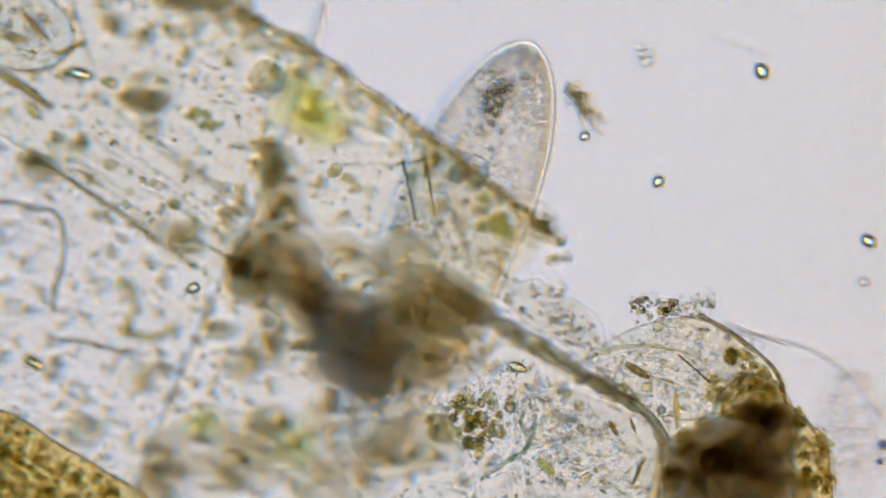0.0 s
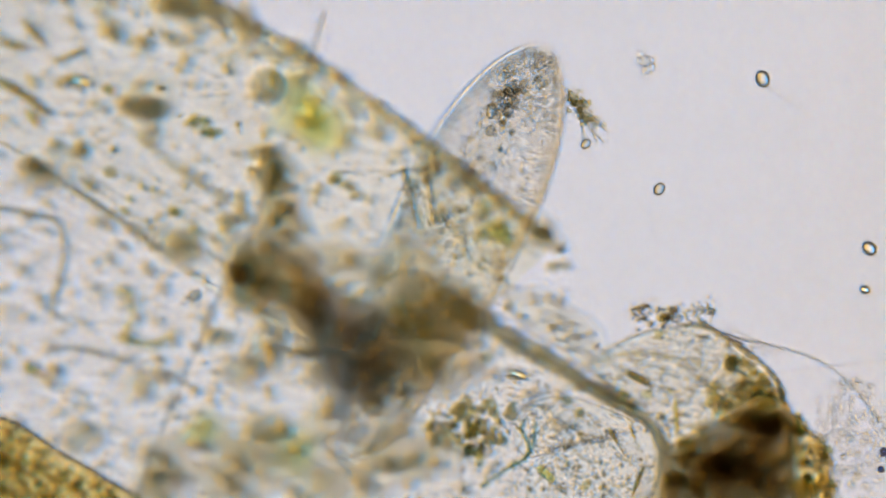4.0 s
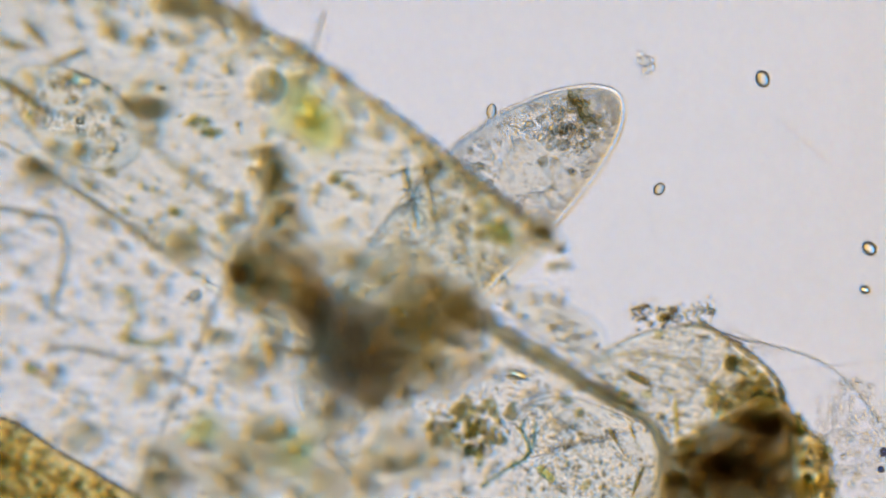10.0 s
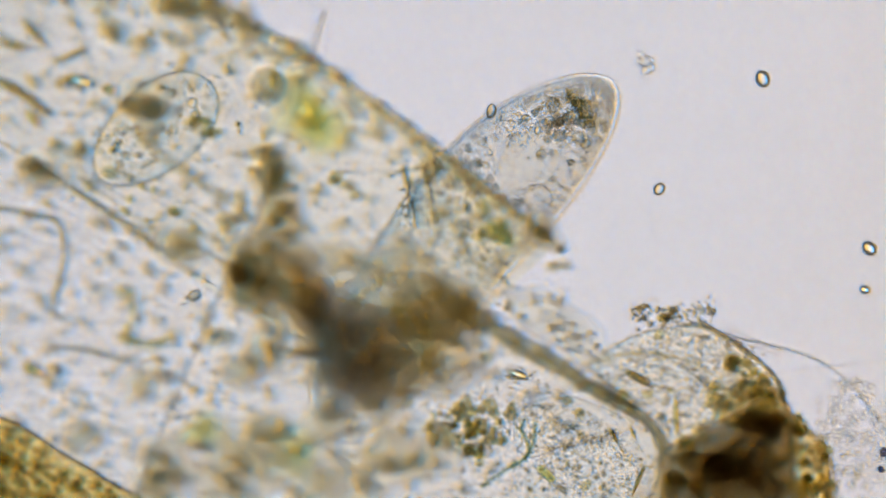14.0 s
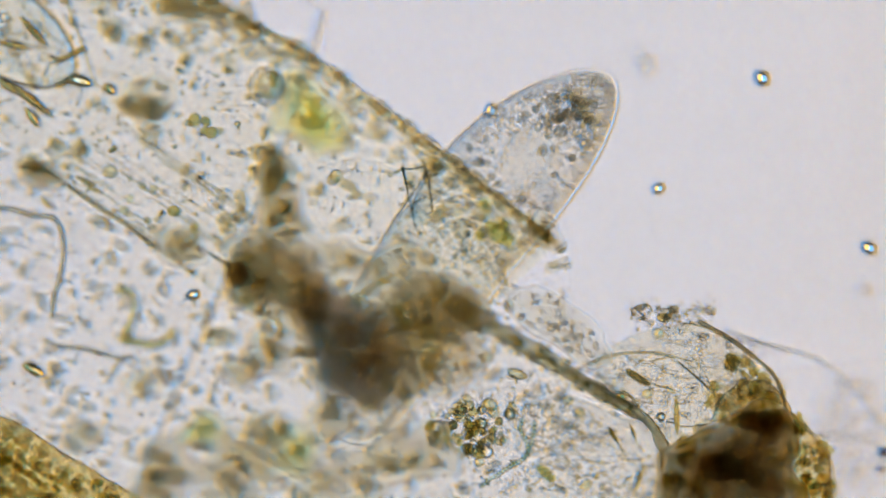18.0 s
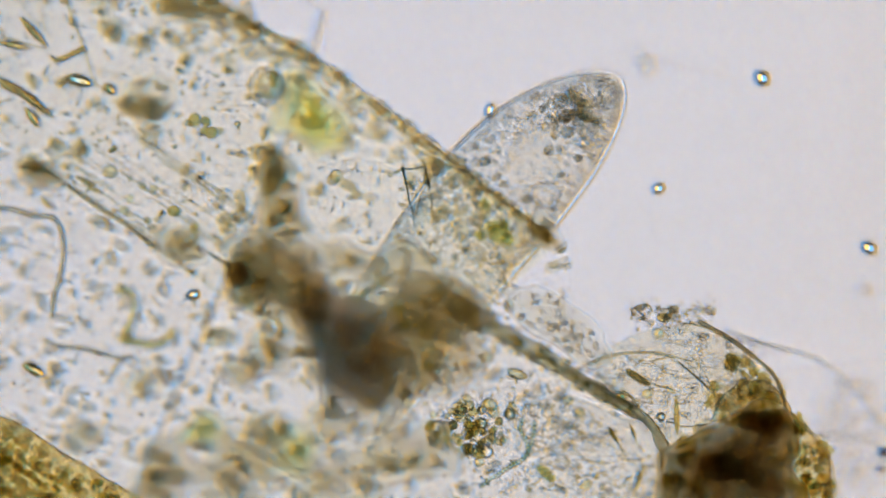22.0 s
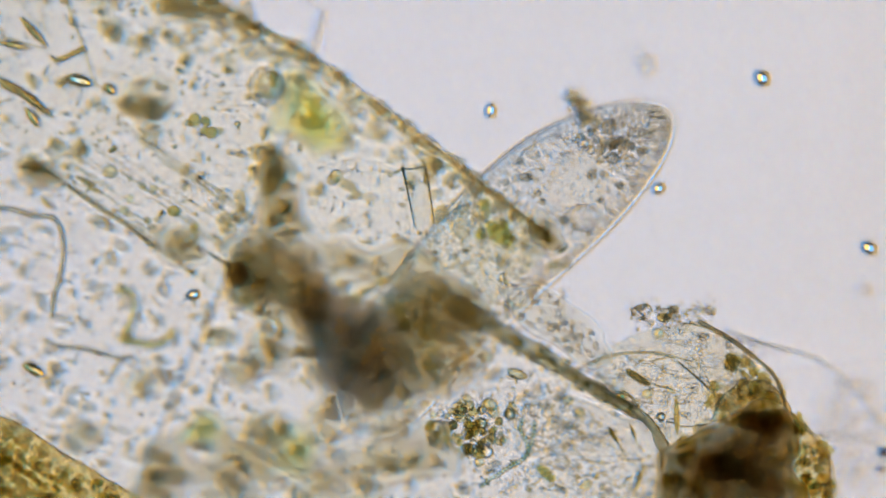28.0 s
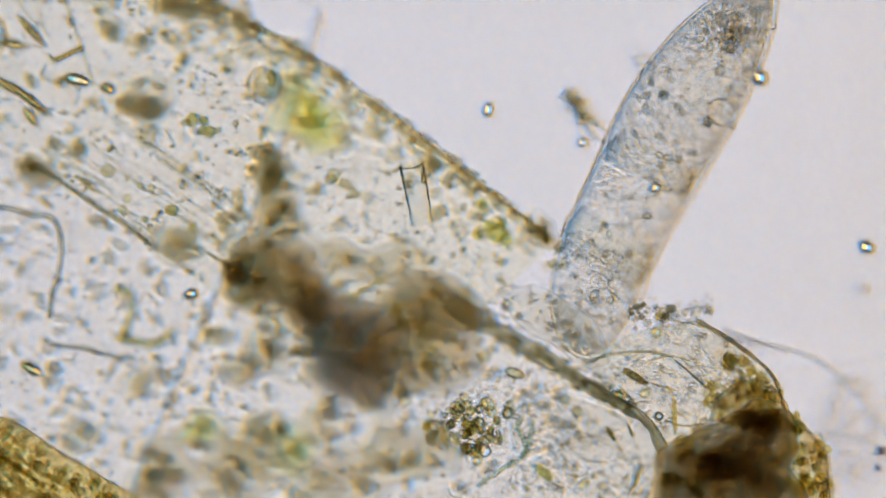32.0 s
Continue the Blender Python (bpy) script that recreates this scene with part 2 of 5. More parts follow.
def patch_mesh(name, outline, z, thick, rings=9, around=96, ragged=0.0, relief=0.0, power=6):
    """A lens-like flake with a smooth, slightly ragged outline round its middle."""
    loop = curve_points([at(u, v, z) for u, v in (*outline, outline[0])], 10)[:-1]
    c = sum(loop, Vector()) / len(loop)
    n = len(loop)
    verts, faces = [c + Vector((0, 0, thick / 2)), c - Vector((0, 0, thick / 2))], []
    rim = []
    for i, p in enumerate(loop):
        k = 1 + ragged * (noise.noise(p * 6) + 0.6 * noise.noise(p * 17))
        rim.append(c + (p - c) * k)
    for top in (1, -1):
        for r in range(1, rings + 1):
            f = math.sin(r / rings * math.pi / 2)
            h = thick / 2 * max(0.0, 1 - f ** power) ** 0.5
            for p in rim:
                q = c.lerp(p, f)
                q.z += top * h + relief * (1 - f ** 4) * noise.noise(Vector((q.x * 5, q.y * 5, top)))
                verts.append(q)
    half = rings * n
    for s, (start, flip) in enumerate(((2, False), (2 + half, True))):
        for k in range(n):
            a, b = start + k, start + (k + 1) % n
            faces.append((s, b, a) if flip else (s, a, b))
            for r in range(rings - 1):
                q = (a + r * n, a + (r + 1) * n, b + (r + 1) * n, b + r * n)
                faces.append(q[::-1] if flip else q)
    return mesh_of(name, verts, faces)


def uneven(sub, rough, seed):
    off = Vector((seed * 5.1, seed * 2.3, seed * 1.7))
    return [p * (1 + rough * noise.noise(p * 1.1 + off) + 0.6 * rough * noise.noise(p * 2.7 + off)) for p in ICO[sub][0]]


UNEVEN = {(n, rough): [uneven(n, rough, k) for k in range(9)] for n in (1, 2) for rough in (0.0, 0.7)}


def swarm_mesh(name, spots, sub=1, rough=0.7):
    """Many small uneven grains in one mesh: spots of (place, radius in divisions)."""
    f0 = ICO[sub][1]
    verts, faces = [], []
    for p, r in spots:
        base = len(verts)
        m = Matrix.Rotation(rnd.uniform(0, 2 * math.pi), 3, "Z") @ Matrix.Diagonal((rnd.uniform(0.9, 1.9), rnd.uniform(0.6, 1.1), 0.8)) * (r * K)
        verts += [p + m @ q for q in rnd.choice(UNEVEN[sub, rough])]
        faces += [tuple(i + base for i in g) for g in f0]
    return mesh_of(name, verts, faces)


GRAINS = [lump_mesh("grain", 0.6, 20 + i, 3) for i in range(7)]
ROUND = lump_mesh("bead", 0.04, 3, 3)


def grain_copy(i, material, store={}):
    key = (i, material.name)
    if key not in store:
        me = GRAINS[i].copy() if i >= 0 else ROUND.copy()
        me.materials.append(material)
        store[key] = me
    return store[key]


def clump(name, label, spots, material_of, density=1.0, size=(8, 18), zs=(0.06, 0.3), name_piece="grain"):
    """Loose matter heaped round spots of (u, v, reach, count)."""
    ob = thing(name, label, "debris")
    for u, v, reach, count in spots:
        for _ in range(int(count * density)):
            a, r = rnd.uniform(0, 2 * math.pi), reach * rnd.random() ** 0.6
            s = rnd.uniform(*size)
            piece(name_piece, grain_copy(rnd.randrange(7), material_of()), None, ob,
                  sized(u + r * math.cos(a), v + r * math.sin(a), rnd.uniform(*zs), s * rnd.uniform(0.8, 1.5), s, s * 0.7, rnd.uniform(0, 180)))
    return ob


def single(name, label, category, me, material, m=None, group=""):
    ob = piece(name, me, material, None, m)
    return tagged(ob, label, category, group)


# ---- the slide ----
bm = bmesh.new()
bmesh.ops.create_cube(bm, size=1.0, matrix=Matrix.Translation((0, 0, -0.25)) @ Matrix.Diagonal((44, 34, 0.5, 1)))
bmesh.ops.bevel(bm, geom=bm.edges[:], offset=0.05, segments=2, affect="EDGES")
me = bpy.data.meshes.new("slide")
bm.to_mesh(me)
bm.free()
tagged(piece("ground", me, GLASS), "clear glass microscope slide lit from below", "slide", kind="structure")


# ---- the plant strip ----
STRIP_TOP = curve_points([at(u, v) for u, v in ((60, -190), (220, -85), (400, 12), (550, 100), (660, 178), (760, 252), (860, 330), (940, 392), (985, 430))], 10)
STRIP_LOW = curve_points([at(u, v) for u, v in ((-330, 60), (-160, 170), (0, 255), (110, 330), (220, 405), (310, 470), (420, 540), (560, 620), (700, 700))], 10)


def strip_point(s, c, z=FOCUS):
    n = len(STRIP_TOP) - 1
    x = min(max(s, 0), 0.9999) * n
    i = int(x)
    p = STRIP_TOP[i].lerp(STRIP_TOP[i + 1], x - i)
    q = STRIP_LOW[i].lerp(STRIP_LOW[i + 1], x - i)
    r = p.lerp(q, c)
    r.z = rise(z) + (r.z - rise(FOCUS))
    return r


strip = thing("plant_strip", "pale yellowish translucent strip of dead plant tissue", "plant fragment")
verts, faces = [], []
NS, NC = 160, 44
for top in (1, -1):
    for i in range(NS + 1):
        for j in range(NC + 1):
            p = strip_point(i / NS, j / NC, 0)
            c = abs(2 * j / NC - 1)
            edge = 0.012 * noise.noise(p * 9) + 0.008 * noise.noise(p * 31)
            p += Vector((edge, edge, 0)) * c ** 6
            p.z = strip_point(i / NS, j / NC, 0.62).z + 0.02 * noise.noise(p * 4) + top * 0.03 * max(0.0, 1 - c ** 8) ** 0.5
            verts.append(p)
half = (NS + 1) * (NC + 1)
for s in (0, 1):
    for i in range(NS):
        for j in range(NC):
            a = s * half + i * (NC + 1) + j
            q = (a, a + 1, a + NC + 2, a + NC + 1)
            faces.append(q if s else q[::-1])
piece("epidermis", mesh_of("epidermis", verts, faces), TISSUE, strip)
for c, r, s0, s1, m in ((0.0, 3, 0.2, 1, WALL), (0.985, 2.6, 0.3, 0.66, DARK_WALL), (0.655, 1.5, 0.34, 0.62, WALL)):
    pts = [strip_point(s0 + (s1 - s0) * k / 14, c + 0.003 * rnd.uniform(-1, 1), 0.44 + 0.02 * rnd.random()) for k in range(15)]
    piece("cell_wall", tube_mesh("cell_wall", pts, r, wobble=0.6), m, strip)
for _ in range(44):
    c, s0, r = rnd.uniform(0.62, 1.0), rnd.uniform(0.28, 0.55), rnd.uniform(0.8, 1.9)
    s1 = s0 + rnd.uniform(0.05, 0.22)
    piece("stria", tube_mesh("stria", [strip_point(s0 + (s1 - s0) * k / 4, c + 0.004 * rnd.uniform(-1, 1), rnd.uniform(0.46, 0.52)) for k in range(5)], r, 6, 4, 1, 0.4), STRIA, strip)
for k in range(9):
    a = rnd.uniform(-0.5, 0.5)
    piece("stria", tube_mesh("stria", [at(355 + 4 * k, 438 + 3 * k + 10 * f + a, 0.49) + Vector((f * 45 * K, -f * 16 * K, 0)) for f in (0, 0.5, 1)], 1.2, 6, 3), STRIA, strip)

# ---- the dark heap in the middle ----
heap = clump("detritus_heap", "dark brown heap of decaying plant matter", (
    (450, 480, 54, 18), (425, 482, 24, 12), (540, 470, 70, 20), (610, 560, 84, 26), (640, 625, 78, 34), (720, 530, 82, 12), (785, 548, 60, 11),
    (760, 630, 66, 12), (690, 690, 52, 14), (525, 330, 48, 14), (735, 442, 28, 7), (500, 540, 54, 12), (560, 650, 48, 10)),
    lambda: rnd.choice((HUMUS, FLOC_TAN, FLOC_TAN, HUMUS_GREY)), density=0.4, size=(5, 14), zs=(0.22, 0.38))
HEAP_EDGE = ((398, 490), (425, 432), (500, 405), (565, 420), (640, 478), (710, 482), (800, 495), (852, 552), (832, 606), (800, 660), (745, 692), (690, 728), (620, 705), (555, 672), (505, 596), (440, 548))
CORE_EDGE = ((520, 530), (560, 505), (615, 530), (670, 548), (712, 585), (728, 645), (704, 698), (650, 718), (592, 704), (556, 655), (535, 590))
LOBE_EDGE = ((400, 490), (420, 440), (470, 418), (530, 432), (570, 488), (578, 545), (556, 584), (522, 572), (488, 545), (438, 545))
TAIL_EDGE = ((684, 528), (735, 492), (800, 495), (850, 550), (835, 590), (750, 592), (700, 580))
SADDLE_EDGE = ((556, 456), (590, 425), (660, 440), (725, 425), (768, 470), (715, 510), (640, 486))
FOOT_EDGE = ((690, 600), (760, 572), (840, 596), (868, 640), (815, 684), (740, 700))
CROWN_EDGE = ((455, 300), (490, 285), (520, 310), (535, 360), (530, 420), (480, 430), (462, 370))
for name, edge, middle, sizes in (("mass", HEAP_EDGE, (620, 575), (1.0,)), ("core", CORE_EDGE, (638, 622), (1.14, 1.1, 1.06, 1.03, 1.0, 0.97, 0.94, 0.91, 0.87, 0.83, 0.78, 0.72, 0.64, 0.54, 0.44, 0.34)),
                                  ("lobe", LOBE_EDGE, (500, 500), (1.06, 1.03, 1.0, 0.98, 0.95, 0.92, 0.88, 0.83, 0.76, 0.66)), ("tail", TAIL_EDGE, (775, 545), (1.1, 1.06, 1.02, 0.98, 0.93, 0.88, 0.82, 0.74, 0.64)),
                                  ("foot", FOOT_EDGE, (775, 636), (1.02, 0.95, 0.86, 0.76, 0.62)), ("crown", CROWN_EDGE, (495, 360), (1.05, 0.8, 0.55)), ("saddle", SADDLE_EDGE, (665, 468), (1.05, 0.9, 0.7))):
    for k, size in enumerate(sizes):
        piece(name, patch_mesh(name, [(middle[0] + (u - middle[0]) * size + rnd.uniform(-10, 10), middle[1] + (v - middle[1]) * size + rnd.uniform(-10, 10)) for u, v in edge],
                               (0.16 if name == "core" else 0.22) + 0.014 * k, 0.02, ragged=0.10, relief=0.02, power=2), MASS if name == "core" else MASS_BROWN, heap)
piece("grain", grain_copy(2, DARK_WALL), None, heap, sized(419, 487, 0.30, 20, 24, 14, 10), "dark grain at the tip of the heap")
clump("heap_crumbs", "fine amber crumbs round the edge of the heap", (
    (735, 600, 42, 40), (620, 520, 60, 26), (450, 535, 46, 20), (500, 570, 30, 12), (700, 580, 60, 22), (770, 660, 44, 18), (480, 330, 40, 14), (690, 700, 40, 14), (560, 610, 30, 12), (430, 450, 30, 12)),
    lambda: rnd.choice((RIND_GRAIN, FLOC_TAN, AMBER)), density=0.35, size=(3, 9), zs=(0.24, 0.42))
clump("heap_grit", "fine brown grit along the ragged outline of the heap", (
    (418, 470, 22, 22), (425, 520, 20, 18), (460, 545, 20, 16), (500, 575, 22, 18), (530, 620, 20, 16), (555, 670, 20, 16), (600, 705, 22, 18), (660, 715, 24, 18), (720, 690, 26, 18), (790, 660, 26, 16), (470, 425, 24, 14), (530, 412, 22, 12),
    (600, 465, 24, 14), (680, 478, 22, 12), (840, 600, 20, 12)), lambda: rnd.choice((HUMUS, HUMUS, RIND_GRAIN, HUMUS_GREY)), density=0.6, size=(3, 8), zs=(0.28, 0.44))


def scatter(name, label, spots, material, sub=2, rough=0.7, category="debris"):
    """Fine stuff that nobody could count, in one mesh."""
    ob = piece(name, swarm_mesh(name, spots, sub, rough), material)
    return tagged(ob, label, category, kind="stuff")


def spread(n, box, size, zs, keep=lambda u, v: True):
    """n random places in a box of the plan (u0, v0, u1, v1)."""
    out = []
    while len(out) < n:
        u, v = rnd.uniform(box[0], box[2]), rnd.uniform(box[1], box[3])
        if keep(u, v):
            out.append((at(u, v, rnd.uniform(*zs)), size[0] + (size[1] - size[0]) * rnd.random() ** 2.2))
    return out


def over_strip(u, v):
    return v > 0.68 * u - 245 and v < 0.66 * u + 262


def below_strip(u, v):
    return v > 0.66 * u + 250


def below_fibre(u, v):
    return v > max(0.69 * u + 5, 640) and u < 1172


# ---- the strip's rind, grains and cell walls ----
for c, r, depth, s0, s1, m in ((0.02, 9, 0.32, 0.16, 0.99, RIND_GRAIN), (0.006, 6, 0.38, 0.16, 0.99, HUMUS), (0.0, 4.0, 0.42, 0.2, 0.995, HUMUS)):
    piece("rind", tube_mesh("rind", [strip_point(s0 + (s1 - s0) * k / 40, c + 0.008 * rnd.uniform(-1, 1), depth + rnd.uniform(-0.02, 0.02)) for k in range(41)], r, 8, 6, 0.6, 1.1), m, strip)
for _ in range(150):
    s = rnd.uniform(0.2, 1.0)
    r = rnd.uniform(2.5, 7.5)
    piece("edge_grain", grain_copy(rnd.randrange(7), rnd.choice((HUMUS_DARK, HUMUS_GREY, RIND_GRAIN))), None, strip,
          Matrix.LocRotScale(strip_point(s, rnd.uniform(-0.015, 0.03), rnd.uniform(0.34, 0.46)), None, Vector((r * 1.2, r, r)) * K))
for _ in range(150):
    s = rnd.uniform(0.12, 0.98)
    r = rnd.uniform(5, 17) * (1.15 - 0.5 * s)
    piece("rind_grain", grain_copy(rnd.randrange(7), rnd.choice((RIND_GRAIN, RIND_GRAIN, FLOC_TAN, HUMUS_GREY))), None, strip,
          Matrix.LocRotScale(strip_point(s, (0.32 - 0.17 * s) * rnd.random() ** 1.7, rnd.uniform(0.14, 0.36)), Euler((0, 0, rnd.uniform(0, 3))), Vector((r * 1.3, r, r * 0.5)) * K))

scatter("dark_specks", "fine dark specks of silt lying over the plant strip", spread(60, (-20, -20, 900, 640), (2.0, 6.0), (0.30, 0.46), over_strip), SPECK, category="silt")
scatter("clear_specks", "fine clear bacterial cells lying over the plant strip", spread(400, (-20, -20, 900, 640), (1.5, 4.4), (0.38, 0.60), over_strip), CLEAR_BEAD, category="bacteria")

scatter("gold_specks", "small golden algal grains over the plant strip", spread(170, (-20, -20, 900, 640), (2, 7), (0.32, 0.56), over_strip), GRAIN_GOLD, category="grains")

scatter("tan_flecks", "soft tan flecks of detritus over the plant strip", spread(90, (-20, -20, 900, 640), (4, 12), (0.24, 0.42), over_strip), FLECK)

# ---- the film of water-borne matter beside the strip ----
film = single("bacterial_film", "thin mottled film of bacteria on the slide", "film", patch_mesh("film", (
    (-120, 180), (0, 250), (200, 385), (320, 470), (480, 560), (640, 600), (790, 560), (940, 618), (1080, 708), (1172, 800), (1172, 960), (600, 1000), (100, 980), (-140, 900), (-150, 500)),
    0.56, 0.03, rings=12, ragged=0.01, power=2), FILM)
tagged(film, "thin mottled film of bacteria on the slide", "film", kind="stuff")
scatter("silt", "brown and grey silt scattered on the slide", spread(60, (-20, 240, 560, 900), (4, 13), (0.22, 0.40), below_strip), HUMUS_GREY, category="silt")
sunk = thing("sunken_flocs", "soft grey flocs sunk to the slide", "debris")
for p, r in spread(64, (-20, 260, 620, 900), (4, 13), (0.22, 0.40), below_strip):
    piece("floc", grain_copy(rnd.randrange(7), rnd.choice((FLOC, HUMUS_GREY))), None, sunk, Matrix.LocRotScale(p, Euler((0, 0, rnd.uniform(0, 3))), Vector((r * 1.2, r, r * 0.8)) * K))
scatter("fine_silt", "fine grey flocs under the empty cells", spread(34, (600, 640, 1180, 900), (5, 14), (0.1, 0.34), below_fibre), FLOC, category="silt")
scatter("clear_grains", "clear shining grains among the empty cells", spread(520, (740, 640, 1180, 900), (1.2, 3.2), (0.48, 0.60), below_fibre), CLEAR_BEAD, category="grains")
scatter("gold_grains", "small golden grains among the empty cells", spread(130, (780, 640, 1180, 900), (1.4, 4.2), (0.48, 0.60), below_fibre), GRAIN_GOLD, category="grains")


def rodlets(name, label, spots, length):
    """Short bent rods of bacteria in one mesh: spots of (place, radius)."""
    verts, faces = [], []
    for p, r in spots:
        a, n = rnd.uniform(0, math.pi), rnd.uniform(*length) * K
        d, e = Vector((math.cos(a), math.sin(a), 0)), Vector((-math.sin(a), math.cos(a), 0)) * rnd.uniform(-0.3, 0.3)
        me = tube_mesh("rod", [p - d * n / 2, p + e * n, p + d * n / 2], r, 6, 4)
        base = len(verts)
        verts += [v.co.copy() for v in me.vertices]
        faces += [tuple(i + base for i in f.vertices) for f in me.polygons]
        bpy.data.meshes.remove(me)
    return tagged(piece(name, mesh_of(name, verts, faces), RODLET), label, "bacteria", kind="stuff")


rodlets("rod_bacteria", "short clear rod-shaped bacteria among the empty cells", spread(70, (780, 640, 1180, 900), (0.9, 1.8), (0.48, 0.56), below_fibre), (8, 26))
rodlets("rod_bacteria", "short clear rod-shaped bacteria on the torn sac", spread(24, (1080, 590, 1380, 760), (1.0, 1.8), (0.48, 0.54), lambda u, v: abs((u - 1215) / 150) ** 2 + abs((v - 680) / 85) ** 2 < 1), (8, 22))
rodlets("rod_bacteria", "short clear rod-shaped bacteria on the plant strip", spread(70, (0, 0, 860, 560), (1.0, 2.2), (0.40, 0.52), over_strip), (8, 24))
rodlets("rod_bacteria", "short clear rod-shaped bacteria on the slide", spread(30, (0, 260, 560, 880), (1.4, 3.4), (0.26, 0.44), below_strip), (8, 30))
scatter("bacteria", "fine clear bacterial cells over the slide", spread(260, (600, 600, 1180, 900), (1.3, 3.6), (0.42, 0.68), below_fibre), CLEAR_BEAD, category="bacteria")
scatter("bacteria", "fine clear bacterial cells resting beside the plant strip", spread(420, (-20, 240, 640, 900), (1.4, 3.6), (0.44, 0.66), below_strip), CLEAR_BEAD, category="bacteria")
scatter("soft_cells", "pale soft bacterial cells high over the slide", spread(230, (-20, 240, 640, 900), (4, 11), (0.32, 0.46), below_strip), SOFT_CELL, category="bacteria")
scatter("soft_cells", "pale soft bacterial cells high over the plant strip", spread(150, (-20, -20, 900, 640), (3, 8), (0.34, 0.47), over_strip), SOFT_CELL, category="bacteria")

scatter("shining_cells", "small shining bacterial cells among the empty cells", spread(90, (600, 600, 1180, 900), (2, 4), (0.54, 0.70), below_fibre), CLEAR_BEAD, category="bacteria")
scatter("shining_cells", "small shining bacterial cells on the plant strip", spread(80, (-20, -20, 900, 640), (2, 5), (0.56, 0.66), over_strip), GRAIN_GOLD, category="bacteria")

scatter("clear_grit", "fine clear grit lying among the empty cells", spread(130, (600, 600, 1180, 900), (1.2, 3.6), (0.47, 0.62), below_fibre), GRIT_CLEAR, category="grit")
scatter("clear_grit", "fine clear grit lying on the plant strip", spread(150, (-20, -20, 900, 640), (1.4, 3.8), (0.44, 0.56), over_strip), GRIT_CLEAR, category="grit")

# ---- soft coloured flocs, low on the slide ----
def veil(parent, u, v, reach, z, material, sizes):
    """Cloudy matter in ragged layers."""
    edge = [(math.cos(a), math.sin(a), reach * rnd.uniform(0.65, 1.3)) for a in (k * math.pi / 5 for k in range(10))]
    for k, size in enumerate(sizes):
        piece("haze", patch_mesh("haze", [(u + c * r * size * rnd.uniform(0.85, 1.15), v + d * r * size * rnd.uniform(0.85, 1.15)) for c, d, r in edge],
                                 z + 0.02 * k, 0.02, 5, ragged=0.12, relief=0.01, power=2), material, parent)



